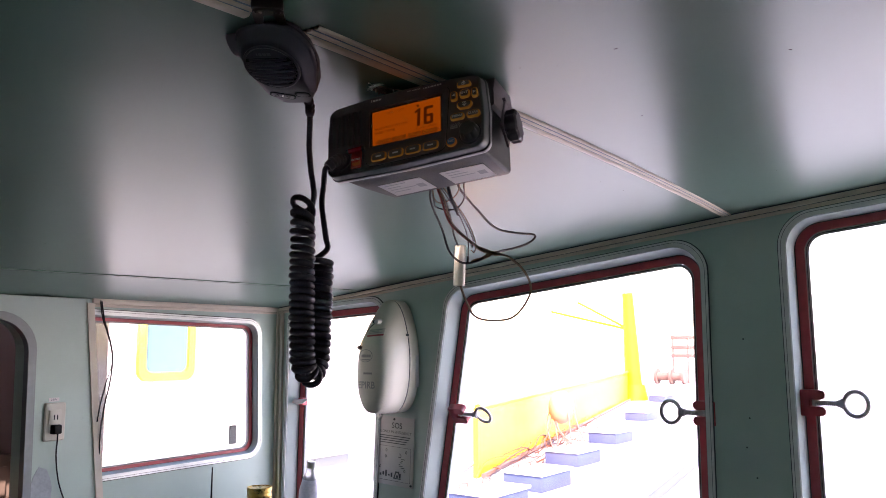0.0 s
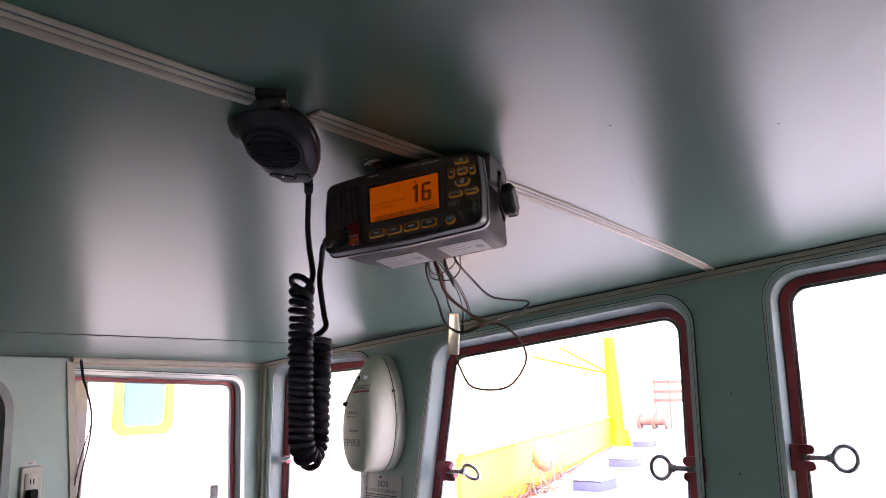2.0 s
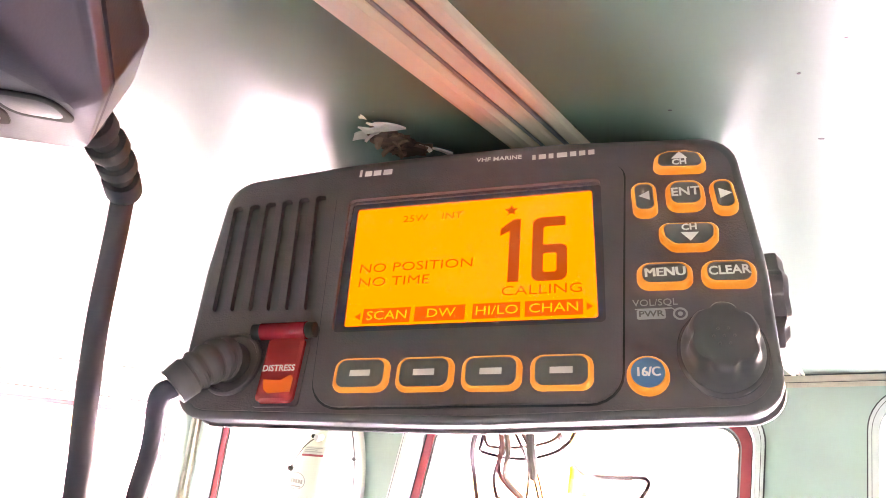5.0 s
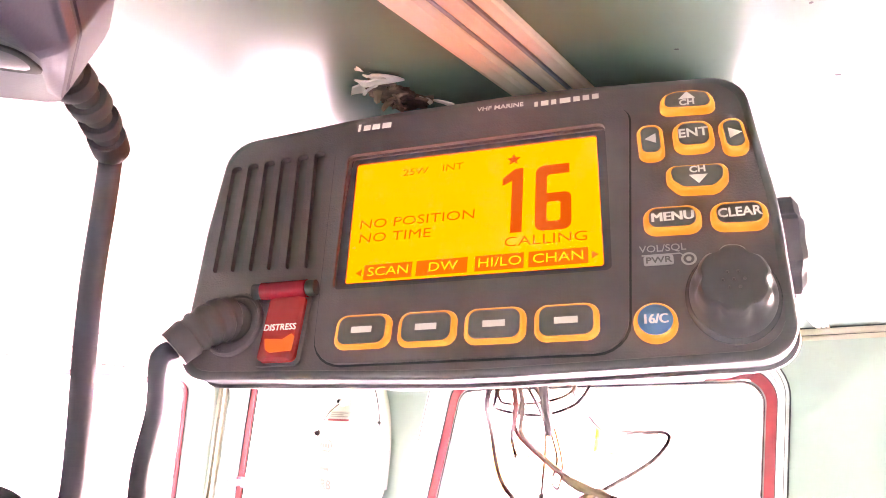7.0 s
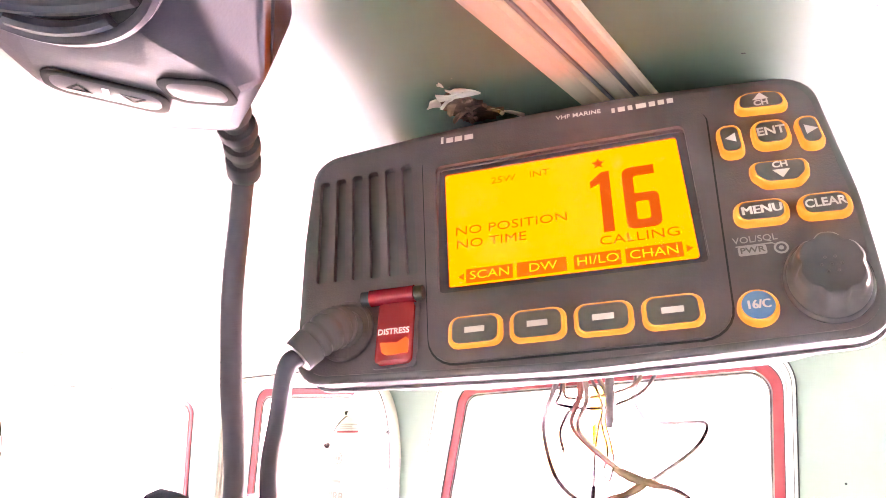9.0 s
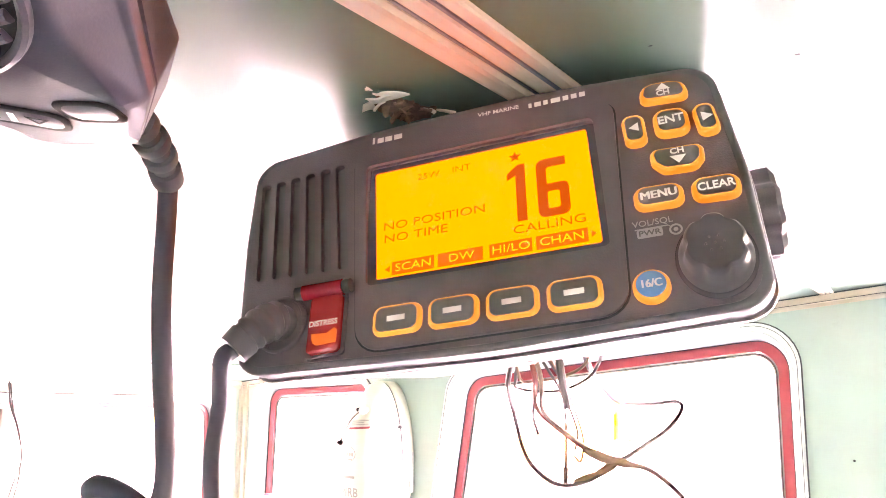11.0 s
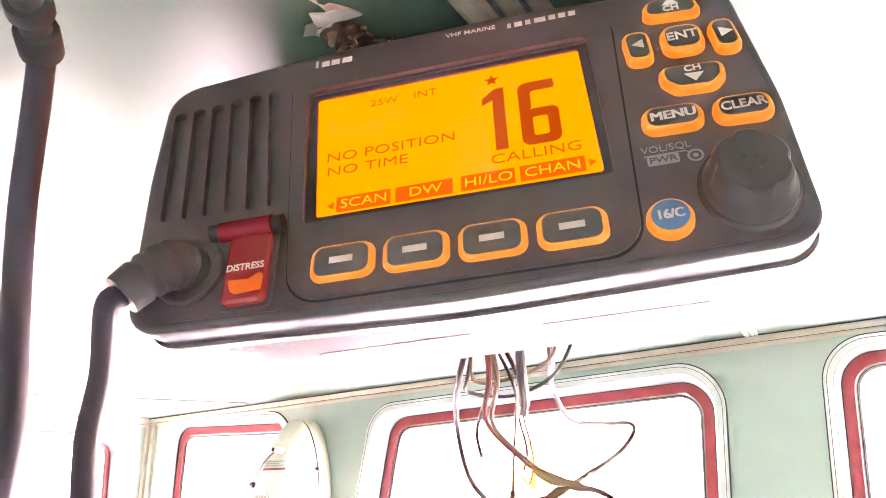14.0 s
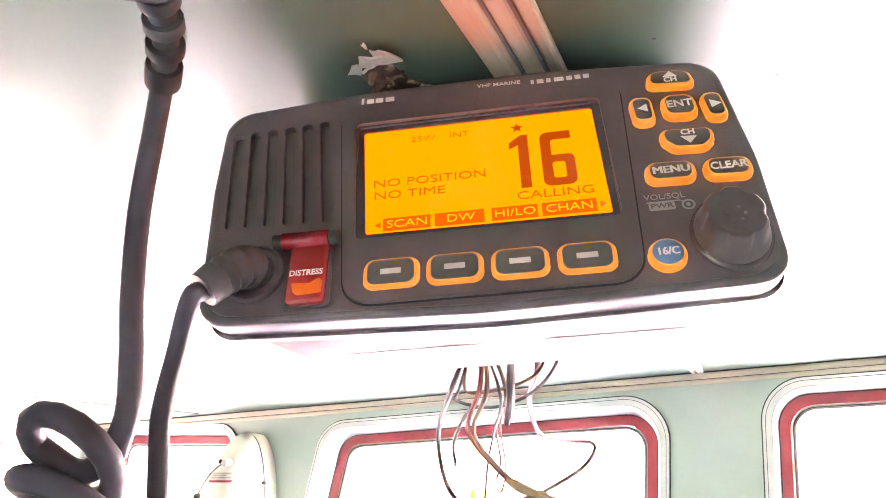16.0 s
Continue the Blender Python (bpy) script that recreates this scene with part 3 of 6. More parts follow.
ring(bm, mm(rounded(inset(SURROUND, -0.55), [8.4, 8.4, 5.4, 5.4], 6)), mm(rounded(inset(SURROUND, 0.1), [8, 8, 5, 5], 6)), -0.0001, 0.00025)
part("surround_groove", bm, GROOVE, radio, "dark joint round the display panel")
bm = bmesh.new()
ring(bm, mm(rounded([(-1.2, -40.6), (71.0, -40.8), (70.4, 5.6), (-4.0, 5.4)], 2.0, 4)), mm(rounded([(1.3, -37.9), (68.7, -38.3), (67.9, 3.2), (-1.4, 3.0)], 0.8, 4)), -0.0016, -0.0006)
part("display_frame", bm, SMOOTH, radio)
bm = bmesh.new()
prism(bm, mm(rounded([(0.2, -39.2), (69.8, -39.4), (69.2, 4.2), (-2.6, 4.0)], 0.4, 2)), -0.0020, -0.0012)
display = part("display", bm, LCD, radio, "glowing orange liquid-crystal display")
T0 = lambda x, y, z=-1.1: pose(x * MM, y * MM, z * MM)


def seg_block(name, boxes, mat, z0=-1.15, z1=-1.08):
    b2 = bmesh.new()
    for x0, x1, y0, y1 in boxes:
        box(b2, x0 * MM, x1 * MM, y0 * MM, y1 * MM, z0 * MM, z1 * MM)
    return part(name, b2, mat, display, smooth=False)


# the big 16, soft-cornered bars
bm = bmesh.new()
prism(bm, mm([(45.2, -26.0), (48.2, -26.0), (48.2, -5.0), (46.0, -5.0), (42.6, -8.0), (42.6, -10.4), (45.2, -9.0)]), -0.00115, -0.00106)
part("digit_one", bm, LCDDARK, display, smooth=False)
bm = bmesh.new()
holed_plate(bm, mm(rounded([(51.6, -26.2), (61.0, -26.2), (61.0, -14.4), (54.6, -14.4), (54.6, -8.2), (60.6, -8.2), (60.6, -5.0), (51.6, -5.0)], [2.2, 2.2, 1.8, 0.3, 1.0, 0.3, 0.3, 2.4], 4)), [mm(rect(54.6, 58.2, -23.4, -17.2, 0.7, 3))], -0.00115, -0.00106)
part("digit_six", bm, LCDDARK, display, smooth=False)
bm = bmesh.new()
star = [Vector((45.4 + r * math.sin(math.radians(36 * i)), -1.7 + r * math.cos(math.radians(36 * i)))) for i, r in enumerate([2.0, 0.9] * 5)]
prism(bm, mm(star), -0.00115, -0.00106)
part("star", bm, LCDDARK, display, smooth=False)
for nm, text, x, y, size, st in (("text_power", "25W", 17.0, -1.9, 3.4, 1.1), ("text_region", "INT", 28.0, -1.8, 3.4, 1.15), ("text_position", "NO POSITION", 19.0, -18.9, 4.3, 1.22), ("text_time", "NO TIME", 13.2, -23.6, 4.3, 1.22), ("text_calling", "CALLING", 54.4, -28.9, 4.2, 1.25)):
    lettering(nm, text, size * MM, LCDLINE, display, T0(x, y), bold=-0.00005, stretch=st)
seg_block("soft_label_bar", [(6.0, 19.4, -36.9, -32.3)], LCDTEXT)
for x0, x1 in ((20.6, 34.4), (36.4, 49.0), (50.2, 65.0)):
    seg_block("soft_label_bar", [(x0, x1, -36.9, -32.3)], LCDTEXT)
for text, x in (("SCAN", 12.8), ("DW", 27.8), ("HI/LO", 42.8), ("CHAN", 57.6)):
    lettering("soft_label", text, 3.9 * MM, LCDINV, display, T0(x, -34.6, -1.05), bold=-0.00002, stretch=1.16)
for sx, d in ((4.6, -1), (66.6, 1)):
    bm = bmesh.new()
    prism(bm, mm([(sx - d * 0.7, -35.7), (sx + d * 0.9, -34.6), (sx - d * 0.7, -33.5)][::d]), -0.00115, -0.00106)
    part("scroll_arrow", bm, LCDTEXT, display, smooth=False)


def key(name, loop, label, top=BUTTON, edge=AMBER, h=2.6, rim=1.05):
    """A backlit key: an amber skirt and a dark cap."""
    b2 = bmesh.new()
    lp = [Vector(p) for p in loop]
    c = sum(lp, Vector((0, 0))) / len(lp)
    shrink = lambda d: [c + (p - c) * (1 - d / max(1e-6, (p - c).length)) for p in lp]
    loft(b2, [[(*(p * MM), z * MM) for p in shrink(d)] for d, z in ((-0.35, 0.1), (-0.3, h - 1.1), (0.15, h - 0.3), (0.6, h))])
    k = part(name, b2, edge, radio, label)
    b2 = bmesh.new()
    loft(b2, [[(*(p * MM), z * MM) for p in shrink(d)] for d, z in ((rim - 0.1, h - 0.2), (rim, h + 0.12), (rim + 0.25, h + 0.2))])
    part("cap", b2, top, k)
    return k, h + 0.22


for i, x in enumerate((9.6, 26.3, 43.1, 60.0)):
    y = -53.6 - 0.2 * i
    k, h = key("soft_key", rounded([(x - 7.2, y - 4.5), (x + 7.2, y - 4.5), (x + 7.2, y + 4.5), (x - 7.2, y + 4.5)], 2.8, 5), "rubber key with an amber edge and white dash")
    b2 = bmesh.new()
    box(b2, (x - 2.7) * MM, (x + 2.7) * MM, (y - 0.85) * MM, (y + 0.85) * MM, (h - 0.1) * MM, (h + 0.03) * MM)
    part("dash", b2, LEGEND, k, smooth=False)
k, h = key("channel_up_key", rounded([(84.7, 6.2), (98.9, 5.0), (97.7, 10.6), (93.7, 12.2), (88.7, 12.4), (85.7, 11.2)], [2.2, 2.2, 2.4, 3, 3, 2.4], 5), "channel up key with an amber edge")
lettering("legend", "CH", 2.7 * MM, LEGEND, k, T0(91.7, 7.6, h), bold=0.00008)
b2 = bmesh.new()
prism(b2, mm([(89.7, 9.0), (93.9, 8.8), (91.9, 11.4)]), (h - 0.1) * MM, (h + 0.03) * MM)
part("arrow", b2, LEGEND, k, smooth=False)
k, h = key("channel_down_key", rounded([(85.3, -17.1), (87.9, -20.3), (96.3, -20.8), (98.9, -17.9), (99.3, -13.3), (84.9, -12.5)], [2.4, 3, 3, 2.4, 2.0, 2.0], 5), "channel down key with an amber edge")
lettering("legend", "CH", 2.7 * MM, LEGEND, k, T0(92.3, -14.8, h), bold=0.00008)
b2 = bmesh.new()
prism(b2, mm([(90.1, -16.3), (92.3, -19.1), (94.5, -16.5)]), (h - 0.1) * MM, (h + 0.03) * MM)
part("arrow", b2, LEGEND, k, smooth=False)
k, h = key("left_key", rounded([(79.0, -8.5), (85.0, -8.9), (84.8, 1.7), (78.6, 1.9)], 2.4, 5), "left arrow key with an amber edge")
b2 = bmesh.new()
prism(b2, mm([(80.4, -3.3), (83.2, -4.9), (83.2, -1.7)]), (h - 0.1) * MM, (h + 0.03) * MM)
part("arrow", b2, LEGEND, k, smooth=False)
k, h = key("right_key", rounded([(99.4, -9.5), (105.2, -9.9), (104.2, 0.7), (98.6, 0.9)], 2.4, 5), "right arrow key with an amber edge")
b2 = bmesh.new()
prism(b2, mm([(100.8, -6.1), (103.8, -4.5), (100.6, -2.7)]), (h - 0.1) * MM, (h + 0.03) * MM)
part("arrow", b2, LEGEND, k, smooth=False)
k, h = key("enter_key", rounded([(87.8, -7.4), (97.2, -7.9), (96.8, 1.1), (87.6, 1.7)], 3.0, 5), "enter key with an amber edge")
lettering("legend", "ENT", 3.9 * MM, LEGEND, k, T0(92.3, -3.0, h), bold=0.00008)
k, h = key("menu_key", rounded([(78.9, -31.4), (91.7, -31.8), (91.7, -25.0), (78.9, -24.6)], 2.8, 5), "menu key with an amber edge")
lettering("legend", "MENU", 3.6 * MM, LEGEND, k, T0(85.4, -28.2, h), heavy=0.0003)
k, h = key("clear_key", rounded([(94.4, -31.8), (106.4, -32.4), (106.2, -25.4), (94.2, -25.0)], 2.8, 5), "clear key with an amber edge")
lettering("legend", "CLEAR", 3.5 * MM, LEGEND, k, T0(100.3, -28.6, h), bold=0.00008, stretch=0.92)
circle = lambda cx, cy, r, n=28: [Vector((cx + r * math.cos(2 * math.pi * i / n), cy + r * math.sin(2 * math.pi * i / n))) for i in range(n)]
k, h = key("channel_sixteen_key", circle(79.7, -55.3, 4.5), "round blue key with an amber edge", top=BLUEKEY, rim=0.7)
lettering("legend", "16/C", 3.3 * MM, LEGEND, k, T0(79.7, -55.3, h), stretch=0.86, heavy=0.0003)
lettering("legend_volume", "VOL/SQL", 2.7 * MM, FAINT, radio, T0(82.5, -35.2, 0.05))
b2 = bmesh.new()
ring(b2, mm(circle(88.2, -38.6, 1.75, 20)), mm(circle(88.2, -38.6, 1.25, 20)), -0.0001, 0.00012)
box(b2, 77.6 * MM, 86.4 * MM, -37.05 * MM, -36.75 * MM, -0.0001, 0.00012)
tube(b2, [(86.3 * MM, -36.9 * MM, 0.00005), (87.2 * MM, -37.6 * MM, 0.00005)], 0.00014, 4)
cyl(b2, (88.2 * MM, -38.6 * MM, -0.0001), (88.2 * MM, -38.6 * MM, 0.00012), 0.0006)
part("legend_dial", b2, FAINT, radio, smooth=False)
b2 = bmesh.new()
prism(b2, mm(rect(78.0, 84.8, -39.8, -37.1, 0.5, 3)), -0.0001, 0.0001)
pw = part("legend_power", b2, FAINT, radio, smooth=False)
lettering("power_text", "PWR", 2.3 * MM, BUTTON, pw, T0(81.4, -38.4, 0.14), bold=0.00004, stretch=1.2)
# maker's mark and model number as plain bars, the readable words lettered
b2 = bmesh.new()
for x0, x1 in ((-2.9, -2.1), (-1.1, 1.1), (1.7, 4.1), (4.9, 7.7)):
    box(b2, x0 * MM, x1 * MM, 15.5 * MM, (17.5 if x0 > -2 else 18.2) * MM, -0.0001, 0.00012)
part("maker_mark", b2, LEGEND, radio, smooth=False)
lettering("legend_marine", "VHF MARINE", 2.2 * MM, LEGEND, radio, pose(41.0 * MM, 17.6 * MM, 0.00008, 0, 0, -1.0), bold=0.00002, stretch=1.1)
b2 = bmesh.new()
for x0, x1 in ((51.0, 52.0), (52.9, 55.0), (55.8, 57.2), (58.2, 61.2), (62.0, 63.8), (64.6, 66.4), (67.2, 69.0)):
    box(b2, x0 * MM, x1 * MM, 15.9 * MM, 17.7 * MM, -0.0001, 0.00012)
part("model_mark", b2, LEGEND, radio, smooth=False)
# volume knob: a wide skirt, a scalloped grip and a dished cap; it stands a little taller than wide
KX, KY = 96.6, -49.4
b2 = bmesh.new()
loft(b2, [[((KX + r * math.cos(a)) * MM, (KY + 1.16 * r * math.sin(a)) * MM, z * MM) for a in [2 * math.pi * i / 48 for i in range(48)]] for r, z in ((10.1, -0.5), (10.1, 0.5), (9.7, 1.1), (9.2, 1.3))])
part("knob_collar", b2, SMOOTH, radio)


def scallop(r, depth, n=84, lobes=6):
    out = []
    for i in range(n):
        a = 2 * math.pi * i / n
        g = r - depth * (0.5 + 0.5 * math.cos(lobes * a + 0.6)) ** 3
        out.append(Vector((KX + g * math.cos(a), KY + 1.16 * g * math.sin(a))))
    return out


b2 = bmesh.new()
loft(b2, [[(*(p * MM), z * MM) for p in scallop(r, d)] for r, d, z in ((9.3, 0.0, 1.1), (9.1, 0.1, 2.0), (8.6, 0.4, 3.0), (8.2, 0.9, 4.2), (7.9, 1.1, 7.0), (7.6, 1.0, 7.9), (7.0, 0.6, 8.5), (6.2, 0.2, 8.6), (5.2, 0.1, 8.1), (3.0, 0.0, 7.7))])
knob = part("volume_knob", b2, KNOBM, radio, "glossy black knob with finger dents")
b2 = bmesh.new()
for dx, dy in ((0, 0), (2.2, 0), (-2.2, 0), (1.1, 1.9), (-1.1, 1.9), (1.1, -1.9), (-1.1, -1.9)):
    b3 = bmesh.new()
    bmesh.ops.create_icosphere(b3, subdivisions=1, radius=0.0004)
    join(b2, b3, Matrix.Translation(((KX + dx) * MM, (KY + dy) * MM, 7.85 * MM)))
part("dimples", b2, PLASTIC, knob)
# distress key under its clear red flap
b2 = bmesh.new()
prism(b2, mm(rect(-19.6, -6.9, -61.4, -36.6, 1.2, 4)), -0.0001, 0.0007)
part("distress_recess", b2, PLASTIC, radio)
b2 = bmesh.new()
loft(b2, [[(*p, z * MM) for p in mm(rect(-18.4 + d, -8.0 - d, -60.6 + d, -41.8 - d, 1.6, 5))] for d, z in ((0, 0.7), (0, 1.9), (0.7, 2.5))])
flap = part("distress_flap", b2, FLAPBODY, radio, "clear red plastic safety flap")
b2 = bmesh.new()
cyl(b2, (-20.9 * MM, -40.2 * MM, 2.3 * MM), (-7.9 * MM, -40.2 * MM, 2.3 * MM), 0.0024)
part("flap_barrel", b2, REDKEY, flap)
for x0 in (-23.4, -7.7):
    b2 = bmesh.new()
    cyl(b2, (x0 * MM, -40.2 * MM, 2.4 * MM), ((x0 + 2.4) * MM, -40.2 * MM, 2.4 * MM), 0.0021)
    part("hinge", b2, GROOVE, flap)
b2 = bmesh.new()
prism(b2, mm([(-17.0, -54.6), (-16.2, -57.6), (-14.8, -58.6), (-8.7, -58.2), (-8.6, -54.4), (-9.6, -53.4), (-12.0, -55.0)]), 0.0024, 0.0026)
part("lit_key", b2, ORANGEKEY, flap)
lettering("legend", "DISTRESS", 2.5 * MM, LEGEND, flap, T0(-13.2, -51.6, 2.75), bold=0.00004, stretch=0.9)
# microphone socket and plug
b2 = bmesh.new()
loft(b2, [[((-28.6 + r * math.cos(a)) * MM, (-48.6 + 1.12 * r * math.sin(a)) * MM, z * MM) for a in [2 * math.pi * i / 36 for i in range(36)]] for r, z in ((8.4, -0.5), (8.4, 1.0), (8.0, 1.5), (7.4, 1.5), (7.1, 0.9), (5.0, 0.9))])
part("socket", b2, PLASTIC, radio)
b2 = bmesh.new()
path = smooth_path([(-28.6, -48.6, 1), (-28.9, -49.6, 5), (-30.6, -53.0, 8.5), (-33.5, -57.2, 10.6), (-36.3, -61.0, 11.6)], 8)
n = len(path)
tube(b2, [p * MM for p in path], [(5.8 - 1.5 * (i / (n - 1)) + (0.55 if i % 5 < 3 and 6 < i < 22 else 0.0) + (0.5 if i >= 24 else 0.0)) * MM for i in range(n)], 18)
part("plug_boot", b2, BOOTM, radio, "ribbed black rubber plug")
# case behind the bezel, level under the ceiling
BACKWARDS = Vector((0.0, 0.37, -0.929))


def case_loop(depth, x0, x1, y0, y1, r=4):
    return [tuple((Vector((p[0], p[1], -14)) + BACKWARDS * depth) * MM) for p in rect(x0, x1, y0, y1, r, 4)]


b2 = bmesh.new()
loft(b2, [case_loop(0, -34, 104, -58.5, 12), case_loop(8, -34, 104, -60, 11), case_loop(40, -32, 104.5, -60, 8), case_loop(98, -25, 104.5, -59.4, 2), case_loop(103, -22, 102, -57, -2)])
part("case", b2, CASE, radio, "grey die-cast radio case")
for i in range(7):
    b2 = bmesh.new()
    loft(b2, [case_loop(102, -14 + 17 * i, -11 + 17 * i, -50, -8, 0.8), case_loop(110, -13.6 + 17 * i, -11.4 + 17 * i, -48, -10, 0.6)])
    part("cooling_fin", b2, CASE, radio)


def on_case(x0, x1, d0, d1, lift, mat, name, parent, label=""):
    """A thin sheet on the underside of the case."""
    b3 = bmesh.new()
    vs = [b3.verts.new((Vector((x, -60.05 - h, -14)) + BACKWARDS * d) * MM) for h in (0.0, lift) for x, d in ((x0, d0), (x1, d0), (x1, d1), (x0, d1))]
    for f in ((0, 1, 2, 3), (7, 6, 5, 4), (0, 4, 5, 1), (1, 5, 6, 2), (2, 6, 7, 3), (3, 7, 4, 0)):
        b3.faces.new([vs[i] for i in f])
    return part(name, b3, mat, parent, label, smooth=False)


for x0, x1, rows in ((-16, 28, 4), (48, 92, 3)):
    st = on_case(x0, x1, 40, 90, 0.25, STICKER, "sticker", radio, "printed paper type label")
    for q in range(rows):
        on_case(x0 + 4, x0 + 24 + 7 * math.sin(q * 2.3 + x0), 46 + q * 9, 48.4 + q * 9, 0.33, FAINT, "print", st)
    on_case(x1 - 12, x1 - 4, 60, 74, 0.33, FAINT, "print", st)
b2 = bmesh.new()
loft(b2, [case_loop(d, -38, 109, 0, top, 3) for d, top in ((24, 22), (32, 40), (92, 40), (97, 32))])
part("mounting_saddle", b2, PLASTIC, radio, "black saddle between case and bracket")
# mounting bracket with thumb knobs, its base level under the ceiling
b2 = bmesh.new()
box(b2, -38 * MM, 112 * MM, 33 * MM, 35.2 * MM, -16 * MM, 16 * MM, 0.0006)
box(b2, 109.6 * MM, 112 * MM, -15 * MM, 34 * MM, -13 * MM, 13 * MM, 0.0006)
box(b2, -38 * MM, -35.6 * MM, -15 * MM, 34 * MM, -13 * MM, 13 * MM, 0.0006)
bmesh.ops.transform(b2, matrix=Matrix.Translation((0, 6 * MM, -70 * MM)) @ pose(0, 0, 0, -21.6, 0, 0), verts=b2.verts)
part("bracket", b2, PLASTIC, radio, "black steel mounting bracket")
for x0, x1 in ((112.2, 125), (-50, -38.2)):
    b2 = bmesh.new()
    lobes = [Vector(((15.5 + 1.5 * math.cos(8 * a)) * math.cos(a), (15.5 + 1.5 * math.cos(8 * a)) * math.sin(a))) for a in [2 * math.pi * i / 64 for i in range(64)]]
    loft(b2, [[(x * MM, (6 + p.x * f) * MM, (-70 + p.y * f) * MM) for p in lobes] for x, f in ((x0, 0.8), (x0 + (x1 - x0) * 0.2, 1.0), (x0 + (x1 - x0) * 0.85, 1.0), (x1, 0.85))])
    part("thumb_knob", b2, PLASTIC, radio, "black plastic bracket knob")

# ---- hand microphone, hung face down on a ceiling clip ----
my = Vector((0.161, -0.895, 0.416)).normalized()
mz = Vector((0.001, -0.420, -0.908))
mz = (mz - my * mz.dot(my)).normalized()
mx = my.cross(mz)
MIC = Matrix.Translation((-0.0135, -0.1355, 1.9503)) @ Matrix((mx, my, mz)).transposed().to_4x4()
mic = thing("hand_microphone", MIC, "black plastic hand microphone hanging from a ceiling clip", "microphone")
MOUT = [(-11, -44.6), (11, -44.6), (22.5, -29), (31.5, -2), (33.0, 18), (24, 39), (2, 44.5), (-22, 38.5), (-30.5, 19), (-29, -2), (-21, -29)]
MRAD = [6, 6, 7, 50, 26, 22, 60, 22, 26, 50, 7]


def m_loop(d):
    """The outline moved inwards by d, less so round the chin, where the lower face runs on to the edge."""
    full, slight = rounded(inset(MOUT, d), MRAD, 5), rounded(inset(MOUT, d * 0.3), MRAD, 5)
    return [p.lerp(q, max(0.0, min(1.0, (-16 - p.y) / 12))) for p, q in zip(full, slight)]


MICSKIN = material("microphone_plastic", (0.064, 0.051, 0.066), 0.40, spec=0.5, vary=0.12, grain=90, bump=0.04, bump_scale=1500)
gx, gy, gr = 0.5, 9.0, 22.2


def chin(p, z):
    """The face falls away towards the cable end."""
    return (p.x * MM, p.y * MM, (min(z, max(-2.0, 4.4 + (p.y + 27) * 0.37)) if z > -3 else z) * MM)


bm = bmesh.new()
loops = [[chin(p, z - (0.22 * max(0.0, 12 - p.y) if z < -5 else 0.0)) for p in m_loop(d)] for d, z in ((9, -10.5), (3.5, -9.6), (0.8, -7.6), (0, -5.6), (0.0, -3.6))]
loops += [[chin(p, z) for p in m_loop(d)] for d, z in ((1.0, -3.2), (1.0, -2.6), (0.2, -2.2), (0.5, -0.4), (1.0, 0.2), (2.0, 0.6), (2.5, 1.0), (7.2, 8.6), (7.8, 9.3))]
rim = m_loop(8.6)
aim = [Vector((gx, gy)) + (p - Vector((gx, gy))).normalized() * (gr - 2.5) for p in rim]
loops += [[chin(p.lerp(q, f), 9.9 + 0.6 * f) for p, q in zip(rim, aim)] for f in (0.0, 0.3, 0.65, 1.0)]
loft(bm, loops)
part("shell", bm, MICSKIN, mic)
bm = bmesh.new()
seam = [[chin(p, z) for p in m_loop(d)] for d, z in ((0.75, -3.45), (0.75, -2.35))]
loft(bm, seam)
part("seam", bm, RUBBER, mic, "dark seam between the two shells")
# domed round grille with slats
bm = bmesh.new()
loft(bm, [[(x * MM, y * MM, z * MM) for x, y in circle(gx, gy, r, 56)] for r, z in ((gr - 0.2, 8.0), (gr + 0.2, 10.2), (gr, 11.4), (gr - 0.8, 12.0), (gr - 1.6, 11.6), (gr - 2.0, 10.9), (gr - 2.6, 10.8))], False, True)
part("grille_rim", bm, MICSKIN, mic)
bm = bmesh.new()
prism(bm, mm(circle(gx, gy, gr - 2.0, 48)), 0.01082, 0.0110)
part("grille_backing", bm, DARK, mic)
for i in range(8):
    y = gy - 17.6 + i * 3.7
    half = math.sqrt(max(1.0, (gr - 2.6) ** 2 - (y - gy) ** 2)) - (0.0 if i < 7 else 2.5)
    bm = bmesh.new()
    tube(bm, [((gx + half * q) * MM, (y + 1.4 * (q * q) - 0.7) * MM, (11.9 - 0.6 * q * q) * MM) for q in [-1 + 0.2 * k for k in range(11)]], 0.00125, 8)
    part("grille_slat", bm, MICSKIN, mic)
bm = bmesh.new()
holed_plate(bm, mm([p for p in circle(gx, gy, gr - 1.9, 56) if p.y > gy + 10.2]), [], 0.0109, 0.0120)
part("grille_brow", bm, MICSKIN, mic)
bm = bmesh.new()
for x0, x1 in ((-6.5, -5.6), (-4.6, -2.2), (-1.4, 1.4), (2.2, 5.0)):
    box(bm, x0 * MM, x1 * MM, 22.4 * MM, 24.8 * MM, 0.0119, 0.01215)
part("maker_mark", bm, material("grey_print", (0.13, 0.13, 0.14), 0.5), mic, smooth=False)
